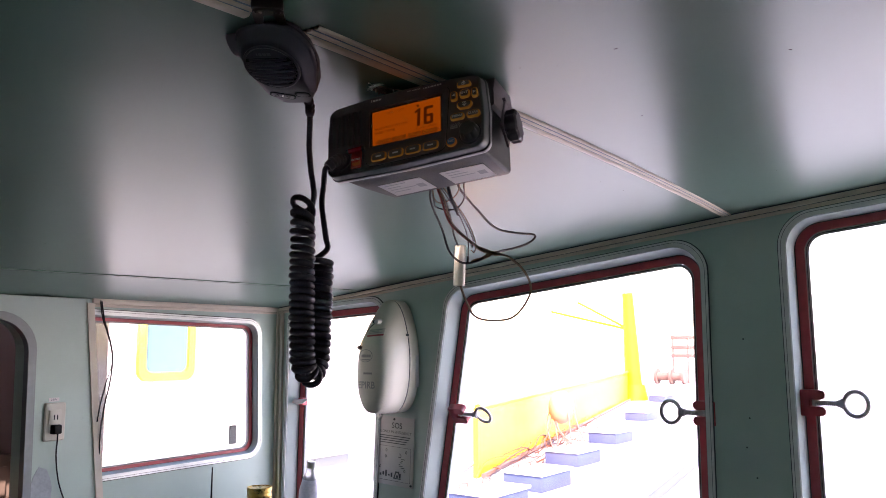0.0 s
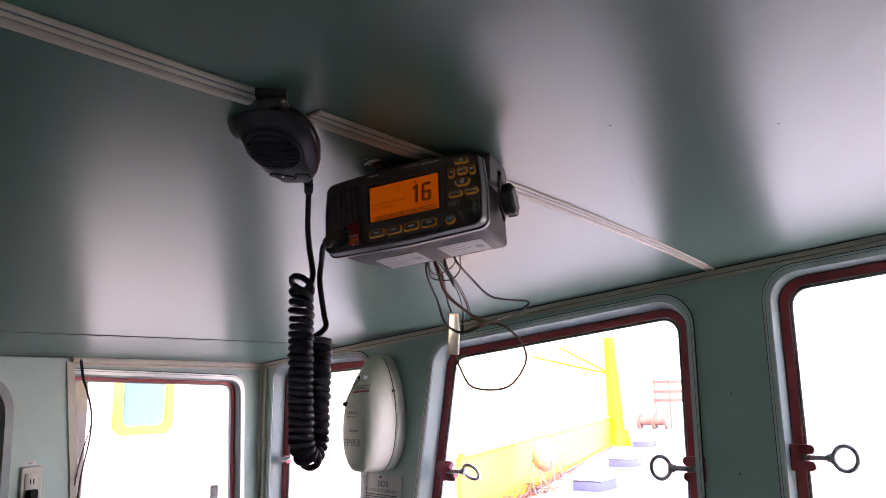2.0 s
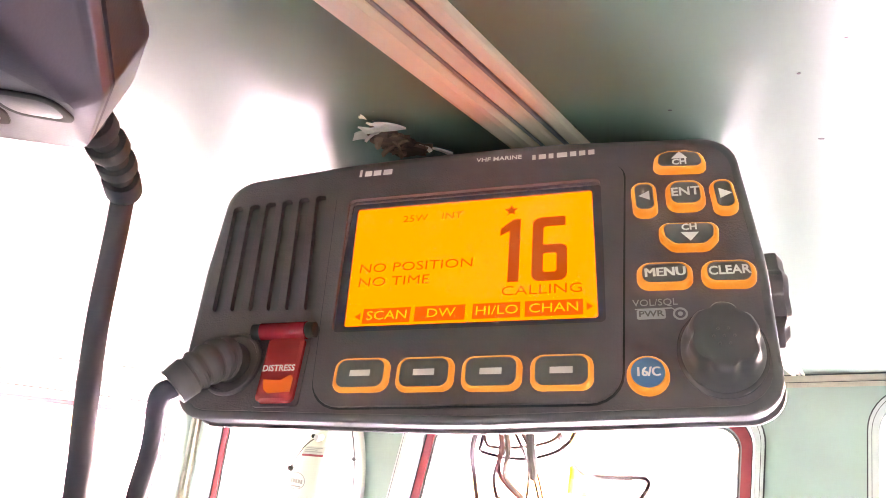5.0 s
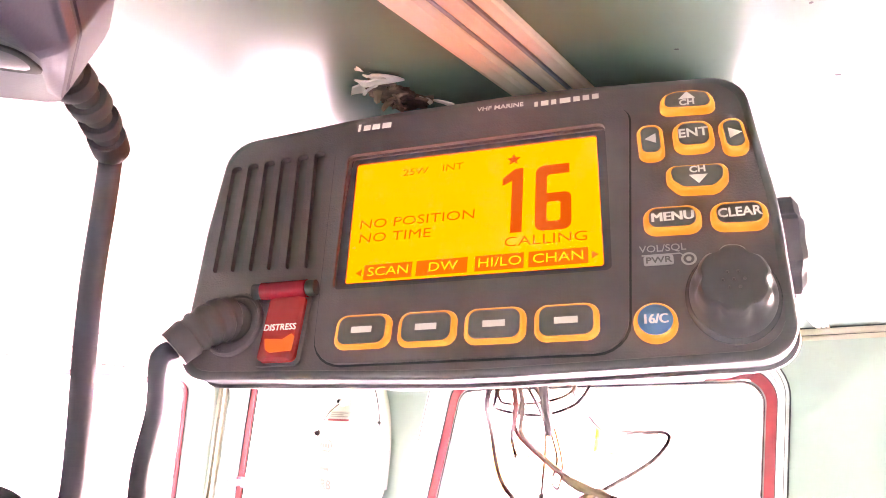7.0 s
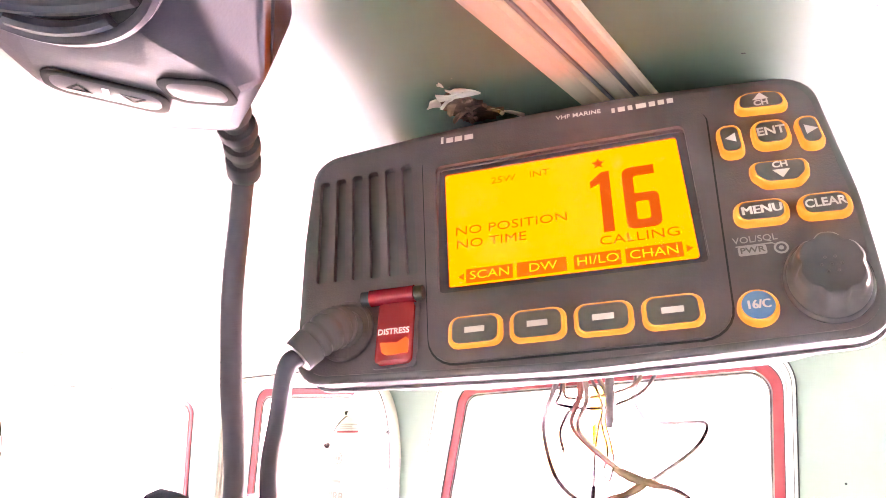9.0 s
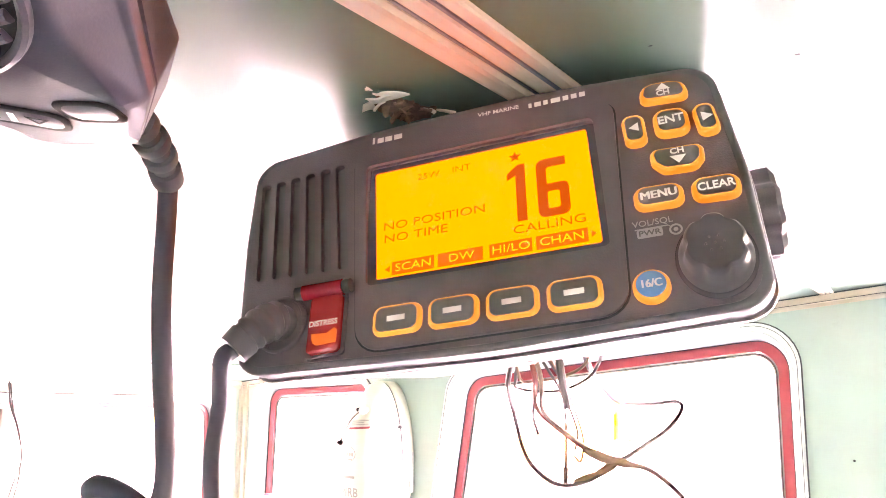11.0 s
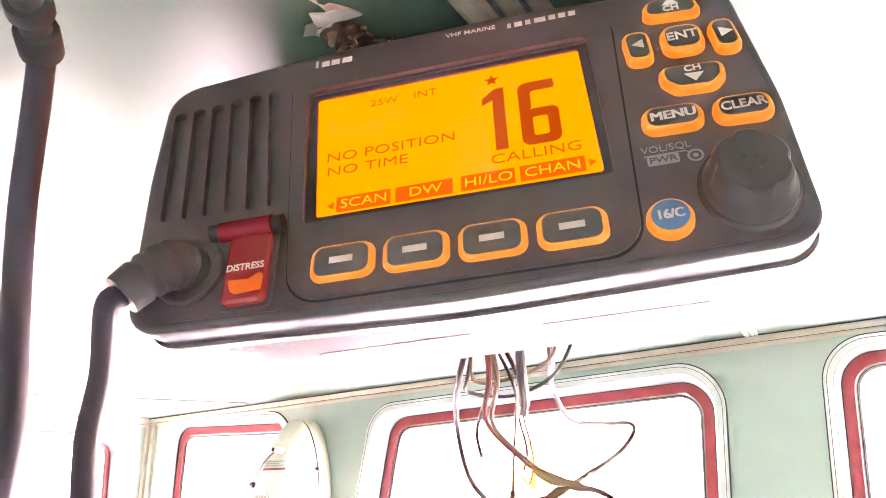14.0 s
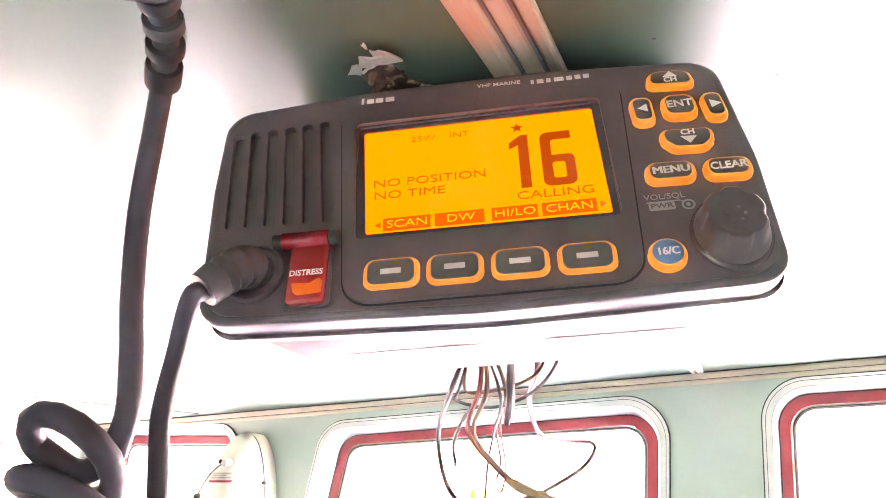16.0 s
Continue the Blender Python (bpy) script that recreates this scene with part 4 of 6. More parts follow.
# chin keys on the sloping lower face
CHIN = Matrix.Translation((0, -0.027, 0.0044)) @ pose(0, 0, 0, 20.3, 0, 0)
for x0, x1, y0, y1, at in ((-9.6, 9.6, -3.7, 3.7, (-6.6, -3.2, -27)), (-5.4, 5.4, -3.6, 3.6, (11.4, -1.8, -4))):
    bm = bmesh.new()
    loft(bm, [[(*p, z * MM) for p in mm(rect(x0 + d, x1 - d, y0 + d, y1 - d, 3.2, 5))] for d, z in ((-1.0, -2), (-1.0, 0.35), (-0.5, 0.55), (0.1, 0.45))])
    k = part("key_rim", bm, DARK, mic)
    k.matrix_local = CHIN @ pose(at[0] * MM, at[1] * MM, 0, 0, 0, at[2])
    bm = bmesh.new()
    loft(bm, [[(*p, z * MM) for p in mm(rect(x0 + d, x1 - d, y0 + d, y1 - d, 2.8, 5))] for d, z in ((0.3, 0.1), (0.3, 0.45), (0.9, 0.6))])
    part("key", bm, MICSKIN, k)
    if at[2] < -10:
        bm = bmesh.new()
        box(bm, -0.0006, 0.0006, -0.0022, 0.0022, 0.0002, 0.0007)
        part("key_divider", bm, LEGEND, k, "pale bar between the two halves")
        bm = bmesh.new()
        for cx, d in ((-4.6, 1), (4.6, -1)):
            tri = mm([(cx - 2.2, -d * 1.5), (cx + 2.2, -d * 1.5), (cx, d * 1.7)][::d])
            ring(bm, tri, [p.lerp(sum(tri, Vector((0, 0))) / 3, 0.35) for p in tri], 0.0005, 0.0007)
        part("key_arrows", bm, DARK, k, smooth=False)
bm = bmesh.new()
loft(bm, [[(-x * MM, (20 + p.x * s) * MM, (-3 + p.y * s * 0.8) * MM) for p in [Vector((12 * math.cos(a), 5.5 * math.sin(a))) for a in [2 * math.pi * i / 32 for i in range(32)]]] for x, s in ((25, 1.0), (31.6, 1.0), (33.4, 0.86), (34.0, 0.7))])
part("talk_bar", bm, PLASTIC, mic, "black talk button")
bm = bmesh.new()
loft(bm, [[(p.x * 6 * MM, (26 + p.y * 6) * MM, z * MM) for p in circle(0, 0, 1, 20)] for z in (-14, -9)])
part("hanger_stud", bm, STEEL, mic, "metal hanger stud")
# strain relief with ribs
RELIEF = Vector((-0.0300, -0.0590, 1.9356))
S0 = Vector((5.0, -40.0, -11.0)) * MM
relief_end = MIC.inverted() @ RELIEF
mid = (S0 + relief_end) / 2 + Vector((0.001, -0.002, -0.001))
path = smooth_path([S0, mid, relief_end], 24)
spans = [0.0]
for p, q in zip(path, path[1:]):
    spans.append(spans[-1] + (q - p).length)


def along_relief(f):
    g = f * spans[-1]
    k = max(i for i, v in enumerate(spans[:-1]) if v <= g)
    return path[k].lerp(path[k + 1], (g - spans[k]) / (spans[k + 1] - spans[k]))


# five stepped rings with slim necks between them
steps = [(0.0, 4.2)]
for k in range(5):
    f0, wide = 0.04 + 0.195 * k, 4.5 - 0.09 * k
    steps += [(f0, 2.9), (f0 + 0.004, wide - 0.2), (f0 + 0.012, wide), (f0 + 0.082, wide), (f0 + 0.090, wide - 0.2), (f0 + 0.094, 2.9)]
steps = steps[:-3] + [(0.985, 4.1), (0.994, 3.9), (1.0, 2.6)]
bm = bmesh.new()
tube(bm, [along_relief(f) for f, _ in steps], [w * MM for _, w in steps], 18)
part("strain_relief", bm, RUBBER, mic, "ribbed black rubber strain relief")

# ceiling clip: a forked metal plate
cu, cv = 0.0725, -0.1835
BRONZE = material("dull_bronze", (0.10, 0.075, 0.066), 0.36, metal=0.7, vary=0.3, grain=120, bump=0.2)
clip = thing("microphone_clip", ROOM @ Matrix.Translation((cu, cv, ceiling_z(cu, cv))) @ pose(0, 0, 0, 0, 0, 223), "bare metal microphone clip screwed to the ceiling", "clip")
bm = bmesh.new()
fork = rounded([(-11, -15), (-5.0, -15), (-3.8, 0), (3.8, 0), (5.0, -15), (11, -15), (11, 8), (-11, 8)], [4, 2.4, 3.4, 3.4, 2.4, 4, 6, 6], 5)
loft(bm, [[(p[0] * MM, p[1] * MM, z * MM) for p in fork] for z in (-8.0, -6.0)])
part("fork", bm, BRONZE, clip)
bm = bmesh.new()
box(bm, -0.011, 0.011, 0.003, 0.0095, -0.0062, -0.0002, 0.0008)
part("spacer", bm, BRONZE, clip)
for x in (-6.5, 6.5):
    bm = bmesh.new()
    cyl(bm, (x * MM, 0.005, -0.0079), (x * MM, 0.005, -0.0094), 0.0028, 0.0020, 14)
    part("screw", bm, BRONZE, clip)

# ---- coiled cord between microphone and radio ----
CORD = material("cord_rubber", (0.090, 0.073, 0.092), 0.45, spec=0.3, vary=0.12, grain=60)


def coil_along(line, r, pitch, per=14, phase=0.0, start_tilt=0.0):
    """A helix of radius r wound round a centre line; its first turns may lean over."""
    line = [Vector(p) for p in line]
    run = [0.0]
    for p, q in zip(line, line[1:]):
        run.append(run[-1] + (q - p).length)
    n = int(run[-1] / pitch * per)
    pace = np.cumsum([0.0] + [1 + 0.9 * math.exp(-i / per / 2.2) for i in range(n)])
    out, k, side = [], 0, None
    for i in range(n + 1):
        g = run[-1] * float(pace[i] / pace[-1])
        while k < len(line) - 2 and run[k + 1] < g:
            k += 1
        f = (g - run[k]) / max(1e-9, run[k + 1] - run[k])
        d = (line[k + 1] - line[k]).normalized()
        if side is None:
            side = Vector((1, 0, 0))
        side = (side - d * side.dot(d)).normalized()
        over = side.cross(d)
        ang = phase + 2 * math.pi * i / per
        lean = start_tilt * math.exp(-i / per / 1.6)
        wob = 1 + 0.05 * math.sin(i / per * 2.1) + 0.03 * math.sin(i / per * 5.3) + 0.2 * math.exp(-i / per / 1.3)
        out.append(line[k].lerp(line[k + 1], f) + (side * math.cos(ang) + over * (math.sin(ang) * math.cos(lean)) + d * (math.sin(ang) * math.sin(lean))) * r * wob)
    return out


BOOT, BOOT_IN = RM @ (Vector((-36.3, -61.0, 11.6)) * MM), RM @ (Vector((-33.5, -57.2, 10.6)) * MM)
cord = thing("coiled_cord", Matrix(), "black coiled microphone cord hanging in a long loop", "cord")
centre = smooth_path([(-0.0345, -0.0600, 1.8600), (-0.0345, -0.0600, 1.820), (-0.0343, -0.0598, 1.770), (-0.0338, -0.0585, 1.727), (-0.0328, -0.0555, 1.7120), (-0.0310, -0.0490, 1.7065), (-0.0298, -0.0420, 1.7125), (-0.0292, -0.0392, 1.727), (-0.0290, -0.0378, 1.765), (-0.0285, -0.0370, 1.808)], 10)
coil = coil_along(centre, 0.0083, 0.0062, phase=0.2, start_tilt=1.25)
lead = smooth_path([RELIEF, (-0.0310, -0.0575, 1.925), (-0.0320, -0.0560, 1.905), (-0.0300, -0.0560, 1.885), (-0.0265, -0.0580, 1.872), coil[0], coil[3], coil[6]], 6)
tail = smooth_path([coil[-1], (-0.0250, -0.034, 1.817), (-0.0285, -0.030, 1.828), (-0.0335, -0.026, 1.845), (-0.0370, -0.0235, 1.862), (-0.0362, -0.0225, 1.877), BOOT - (BOOT_IN - BOOT) * 0.8, BOOT, BOOT_IN], 7)
for nm, pts in (("upper_lead", lead), ("coil", coil), ("lower_lead", tail)):
    bm = bmesh.new()
    tube(bm, pts, [0.0026 + 0.0003 * min(1.0, i / 30, (len(pts) - 1 - i) / 30) for i in range(len(pts))] if nm == "coil" else 0.0026, 12)
    part(nm, bm, CORD, cord)

# ---- loose wiring behind the radio ----
COPPERY = material("tan_wire", (0.42, 0.26, 0.19), 0.7, spec=0.2, vary=0.2)
REDWIRE = material("red_wire", (0.56, 0.15, 0.13), 0.7, spec=0.2, vary=0.2)
BLACKWIRE = material("black_wire", (0.014, 0.012, 0.012), 0.7, spec=0.2, vary=0.2)
GREYWIRE = material("grey_wire", (0.19, 0.15, 0.145), 0.6, spec=0.3, vary=0.2)
TAPE = material("splice_tape", (0.48, 0.28, 0.17), 0.7, vary=0.3, grain=90, bump=0.3)
FUSE = material("translucent_plastic", (0.88, 0.80, 0.68), 0.3, vary=0.06, grain=60, trans=0.75)
wiring = thing("radio_wiring", Matrix.Translation((0.03, 0.08, 1.89)), "loose spliced power wires hanging behind the radio", "wiring")
W0 = Matrix.Translation((-0.03, -0.08, -1.89))


def wire(name, pts, r, mat, label=""):
    b2 = bmesh.new()
    tube(b2, smooth_path([W0 @ Vector(p) for p in pts], 7), r, 8)
    return part(name, b2, mat, wiring, label)


KNOT = (0.048, 0.235, 1.8415)
wire("black_wire", [(0.0260, 0.094, 1.904), (0.014, 0.12, 1.886), (-0.005, 0.205, 1.868), (0.000, 0.215, 1.843), (0.014, 0.22, 1.830), (0.030, 0.225, 1.831), KNOT], 0.0013, GREYWIRE)
wire("red_wire", [(0.0280, 0.094, 1.904), (0.026, 0.12, 1.887), (0.014, 0.18, 1.871), (0.024, 0.215, 1.855), (0.036, 0.23, 1.845), KNOT], 0.0012, REDWIRE)
wire("tan_wire", [(0.0290, 0.094, 1.904), (0.029, 0.12, 1.886), (0.017, 0.18, 1.870), (0.027, 0.215, 1.854), (0.038, 0.232, 1.845), KNOT], 0.0011, COPPERY)
wire("power_lead", [(0.050, 0.096, 1.906), (0.050, 0.115, 1.894), (0.043, 0.19, 1.887), (0.047, 0.25, 1.874), (0.062, 0.29, 1.8725), (0.0765, 0.315, 1.8735), (0.0790, 0.315, 1.868), (0.070, 0.29, 1.856), KNOT], 0.0014, GREYWIRE, "stiff black power lead with a kink")
wire("loop_wire", [KNOT, (0.066, 0.24, 1.836), (0.084, 0.245, 1.818), (0.089, 0.25, 1.795), (0.072, 0.25, 1.769), (0.050, 0.25, 1.762), (0.022, 0.25, 1.766), (0.010, 0.25, 1.783), (0.001, 0.25, 1.806)], 0.0014, COPPERY)
wire("fuse_lead", [(-0.001, 0.25, 1.853), (-0.001, 0.235, 1.865), (0.008, 0.20, 1.876), (0.024, 0.14, 1.888), (0.0260, 0.094, 1.904)], 0.0011, GREYWIRE)
wire("thin_wire", [(0.0280, 0.094, 1.904), (0.034, 0.13, 1.884), (0.026, 0.19, 1.872), (0.020, 0.225, 1.857), (0.019, 0.228, 1.836)], 0.0007, GREYWIRE)
wire("thin_wire", [(0.0300, 0.094, 1.904), (0.036, 0.13, 1.886), (0.026, 0.20, 1.874), (0.027, 0.222, 1.858), (0.025, 0.225, 1.848)], 0.0007, GREYWIRE)
wire("thin_wire", [(0.0310, 0.094, 1.904), (0.037, 0.13, 1.886), (0.028, 0.20, 1.875), (0.030, 0.222, 1.855), (0.028, 0.225, 1.842), (0.024, 0.225, 1.845)], 0.0006, COPPERY)
wire("wire_curl", [(0.0260, 0.094, 1.904), (0.018, 0.118, 1.887), (0.014, 0.140, 1.882), (0.030, 0.150, 1.881), (0.048, 0.130, 1.887), (0.058, 0.102, 1.896), (0.060, 0.096, 1.907)], 0.0008, GREYWIRE)
wire("wire_curl", [(0.0250, 0.094, 1.904), (0.020, 0.115, 1.888), (0.022, 0.130, 1.885), (0.040, 0.120, 1.888), (0.052, 0.104, 1.894), (0.053, 0.096, 1.906)], 0.0007, COPPERY)
b2 = bmesh.new()
tube(b2, [W0 @ Vector(p) for p in ((0.030, 0.222, 1.8485), (0.034, 0.226, 1.8465), (0.039, 0.230, 1.844), (0.045, 0.234, 1.842), (0.051, 0.237, 1.8405), (0.056, 0.239, 1.839))], [0.0012, 0.0026, 0.0030, 0.0024, 0.0026, 0.0012], 10)
part("splice", b2, TAPE, wiring, "taped wire splice")
b2 = bmesh.new()
tube(b2, [W0 @ Vector(p) for p in ((0.024, 0.224, 1.8305), (0.029, 0.226, 1.832), (0.036, 0.229, 1.8345), (0.043, 0.233, 1.839), (0.049, 0.236, 1.843))], [0.0013, 0.0024, 0.0020, 0.0026, 0.0014], 10)
part("splice", b2, TAPE, wiring, "taped wire splice")
b2 = bmesh.new()
box(b2, -0.0065, 0.0065, -0.004, 0.004, -0.025, 0.025, 0.0012)
bmesh.ops.transform(b2, matrix=W0 @ Matrix.Translation((0.0005, 0.25, 1.830)) @ pose(0, 0, 0, 0, 3, 0), verts=b2.verts)
part("fuse_holder", b2, FUSE, wiring, "cream plastic fuse holder")
b2 = bmesh.new()
tube(b2, smooth_path([W0 @ Vector(p) for p in ((0.040, 0.097, 1.906), (0.0395, 0.112, 1.887), (0.038, 0.130, 1.880), (0.036, 0.145, 1.874))], 5), [0.0014] * 3 + [0.0018 + 0.00005 * i for i in range(10)] + [0.0016] * 3, 10)
part("sleeve", b2, GREYWIRE, wiring, "thick black sleeve on the power lead")
b2 = bmesh.new()
cyl(b2, W0 @ Vector((0.019, 0.228, 1.838)), W0 @ Vector((0.0185, 0.228, 1.829)), 0.0016, 0.0013, 10)
part("crimp", b2, GREYWIRE, wiring)

# ---- emergency beacon on the pillar ----
BEACON = material("cream_plastic", (0.78, 0.72, 0.61), 0.36, vary=0.06, grain=14, bump=0.05, stain=0.12)
GREYPRINT = material("faded_print", (0.36, 0.33, 0.29), 0.6)
beacon = thing("emergency_beacon", FRONT @ Matrix.Translation((-1.186, 1.700, 0.0)), "cream plastic emergency beacon housing on the window pillar", "beacon")


def egg(hw, ht, hb, cz, n=48):
    """An egg outline, narrower at the top."""
    out = []
    for i in range(n):
        a = 2 * math.pi * i / n
        c, s = math.cos(a), math.sin(a)
        h = ht if s > 0 else hb
        w = hw * (1 - 0.22 * max(0.0, s))
        out.append((w * math.copysign(abs(c) ** 0.8, c), cz + h * math.copysign(abs(s) ** 0.82, s)))
    return out


bm = bmesh.new()
loft(bm, [[(*p, z) for p in egg(hw, ht, hb, cz)] for hw, ht, hb, cz, z in ((0.078, 0.185, 0.170, 0, 0.004), (0.082, 0.190, 0.174, 0, 0.008), (0.084, 0.192, 0.176, 0, 0.046), (0.081, 0.189, 0.173, 0, 0.050))])
part("back_shell", bm, BEACON, beacon)
bm = bmesh.new()
loft(bm, [[(*p, z) for p in egg(hw, ht, hb, cz)] for hw, ht, hb, cz, z in ((0.080, 0.188, 0.172, 0, 0.054), (0.083, 0.190, 0.175, 0, 0.058), (0.083, 0.186, 0.175, 0, 0.068), (0.080, 0.172, 0.170, -0.004, 0.085), (0.074, 0.145, 0.160, -0.012, 0.115), (0.066, 0.112, 0.145, -0.024, 0.140), (0.055, 0.085, 0.120, -0.034, 0.153), (0.040, 0.060, 0.090, -0.040, 0.158))])
from mathutils.bvhtree import BVHTree
shell_tree = BVHTree.FromBMesh(bm)
part("front_shell", bm, BEACON, beacon)


def drape(b2):
    """Lay a flat piece, drawn at z = 0, onto the beacon's shell."""
    bmesh.ops.subdivide_edges(b2, edges=b2.edges[:], cuts=3, use_grid_fill=True)
    for v in b2.verts:
        hit = shell_tree.ray_cast(Vector((v.co.x, v.co.y, 0.4)), Vector((0, 0, -1)))[0]
        v.co.z += hit.z if hit else 0.05
    return b2


bm = bmesh.new()
loft(bm, [[(*p, z) for p in egg(0.0805, 0.1885, 0.1725, 0)] for z in (0.0490, 0.0550)])
part("seam", bm, RUBBER, beacon, "dark rubber seam")
bm = bmesh.new()
box(bm, -0.012, 0.046, 0.070, 0.094, 0.0006, 0.0022)
bmesh.ops.transform(bm, matrix=pose(0, 0, 0, 0, 0, 4), verts=bm.verts)
tag = part("warning_tag", drape(bm), material("tag_paper", (0.60, 0.54, 0.47), 0.5, vary=0.1, grain=300), beacon, "small printed warning label with a red stripe", smooth=False)
bm = bmesh.new()
box(bm, -0.012, 0.046, 0.0702, 0.0752, 0.0024, 0.0030)
bmesh.ops.transform(bm, matrix=pose(0, 0, 0, 0, 0, 4), verts=bm.verts)
part("tag_stripe", drape(bm), RED, tag, "red stripe", smooth=False)
bm = bmesh.new()
for y, x1 in ((0.089, 0.040), (0.0845, 0.030), (0.080, 0.042)):
    box(bm, -0.006, x1, y, y + 0.0022, 0.0024, 0.0030)
bmesh.ops.transform(bm, matrix=pose(0, 0, 0, 0, 0, 4), verts=bm.verts)
part("tag_text", drape(bm), GREYPRINT, tag, smooth=False)
lever = [(-0.045, 0.036), (-0.034, 0.062), (-0.020, 0.088), (-0.004, 0.108), (0.012, 0.116)]
pts = []
for x, y in lever:
    hit = shell_tree.ray_cast(Vector((x, y, 0.4)), Vector((0, 0, -1)))[0]
    pts.append((x, y, (hit.z if hit else 0.05) + 0.006))
bm = bmesh.new()
tube(bm, smooth_path(pts, 6), 0.0018, 8)
part("release_lever", bm, GREYWIRE, beacon, "thin grey release cord")
bm = bmesh.new()
b3 = bmesh.new()
bmesh.ops.create_uvsphere(b3, u_segments=14, v_segments=10, radius=0.009)
join(bm, b3, Matrix.Translation(pts[0]) @ Matrix.Diagonal((1.2, 0.9, 0.8, 1)))
part("lever_grip", bm, GREYWIRE, beacon, "grey pear-shaped grip")
bm = bmesh.new()
cyl(bm, Vector(pts[-1]) - Vector((0, 0, 0.010)), Vector(pts[-1]) + Vector((0, 0, 0.008)), 0.011, 0.008, 16)
part("lever_bolt", bm, STEEL, beacon, "metal pivot bolt")
bm = bmesh.new()
cyl(bm, (-0.010, 0.118, 0.10), (-0.010, 0.118, 0.126), 0.006, 0.005, 14)
part("lever_catch", bm, BLACKWIRE, beacon)
bm = bmesh.new()
cyl(bm, (0.074, 0.075, 0.060), (0.083, 0.075, 0.066), 0.0045, 0.004, 12)
part("screw", bm, INK, beacon)
# faded maker's mark as bars in an oval, and the readable word
bm = bmesh.new()
oval = lambda k: [Vector((-0.014 + 0.030 * k * math.cos(a), 0.010 + 0.020 * k * math.sin(a))) for a in [2 * math.pi * i / 32 for i in range(32)]]
ring(bm, oval(1.0), oval(0.93), 0.0002, 0.0008)
part("maker_oval", drape(bm), GREYPRINT, beacon, smooth=False)
for x0, x1, y0, y1 in ((-0.032, -0.026, 0.005, 0.014), (-0.024, -0.017, 0.005, 0.014), (-0.015, -0.009, 0.005, 0.014), (-0.007, 0.000, 0.005, 0.014), (0.002, 0.008, 0.005, 0.014), (-0.030, 0.004, -0.004, -0.001), (-0.022, 0.014, -0.048, -0.042)):
    bm = bmesh.new()
    box(bm, x0, x1, y0, y1, 0.0002, 0.0009)
    part("maker_mark", drape(bm), GREYPRINT, beacon, smooth=False)
word = lettering("legend", "EPIRB", 0.030, GREYPRINT, beacon, pose(0, 0, 0), bold=0.0006)
for v in word.data.vertices:
    hit = shell_tree.ray_cast(Vector((v.co.x - 0.010, v.co.y - 0.082, 0.4)), Vector((0, 0, -1)))[0]
    v.co = Vector((v.co.x - 0.010, v.co.y - 0.082, (hit.z if hit else 0.1) + 0.0006 + v.co.z))
bm = bmesh.new()
box(bm, 0.0825, 0.0838, -0.090, 0.010, 0.010, 0.026, 0.0004)
part("side_label", bm, STICKER, beacon, smooth=False)
bm = bmesh.new()
tube(bm, smooth_path([(-0.072, -0.165, 0.02), (-0.086, -0.175, 0.024), (-0.088, -0.192, 0.026), (-0.076, -0.198, 0.024), (-0.066, -0.185, 0.02)], 6), 0.003, 8)
part("pull_ring", bm, STEEL, beacon, "small metal pull ring")

# ---- instruction plate ----
PLATE = material("anodised_plate", (0.52, 0.52, 0.49), 0.42, metal=0.25, vary=0.08, grain=30)
sign = thing("instruction_plate", FRONT @ pose(-1.216, 1.400, 0.002, 0, 0, -2.5), "grey metal instruction plate headed SOS below the beacon", "sign")
bm = bmesh.new()
box(bm, -0.086, 0.086, -0.110, 0.110, 0.0, 0.0022, 0.0006)
part("plate", bm, PLATE, sign)
lettering("heading", "SOS", 0.026, INK, sign, pose(0.012, 0.081, 0.0024), bold=0.0002)
lettering("line", "USE ONLY IN EMERGENCY", 0.0125, INK, sign, pose(0.0, 0.060, 0.0024))
bm = bmesh.new()
for q in range(4):
    box(bm, -0.070 + 0.004 * q, 0.070 - 0.006 * q, 0.046 - q * 0.0075, 0.0485 - q * 0.0075, 0.002, 0.0025)
part("text_bars", bm, INK, sign, smooth=False)
bm = bmesh.new()
ring(bm, rect(-0.074, 0.074, -0.096, 0.014, 0.003, 3), rect(-0.073, 0.073, -0.095, 0.013, 0.002, 3), 0.002, 0.0025)
part("border", bm, INK, sign, smooth=False)
bm = bmesh.new()
random.seed(4)
for q in range(5):
    x, y = ((-0.03, 0.0), (0.055, 0.0), (-0.032, -0.02), (-0.055, -0.055), (0.05, -0.06))[q]
    ring(bm, [Vector((x + 0.004 * math.cos(a), y + 0.005 * math.sin(a))) for a in [2 * math.pi * i / 12 for i in range(12)]], [Vector((x + 0.0022 * math.cos(a), y + 0.003 * math.sin(a))) for a in [2 * math.pi * i / 12 for i in range(12)]], 0.002, 0.0025)
for q in range(9):
    x, y = 0.022 + 0.014 * random.random(), -0.008 - 0.0055 * q
    box(bm, x, x + 0.006 + 0.012 * random.random(), y, y + 0.0022, 0.002, 0.0025)
for q in range(8):
    x = -0.056 + 0.012 * q
    if q != 5:
        box(bm, x, x + 0.007, -0.084 + 0.003 * (q % 2), -0.076 + 0.006 * (q % 3), 0.002, 0.0025)
ring(bm, [(0.003, -0.088), (0.036, -0.088), (0.026, -0.064), (0.012, -0.064)], [(0.009, -0.085), (0.030, -0.085), (0.023, -0.068), (0.015, -0.068)], 0.002, 0.0025)
part("drawing", bm, INK, sign, smooth=False)["kind"] = "stuff"
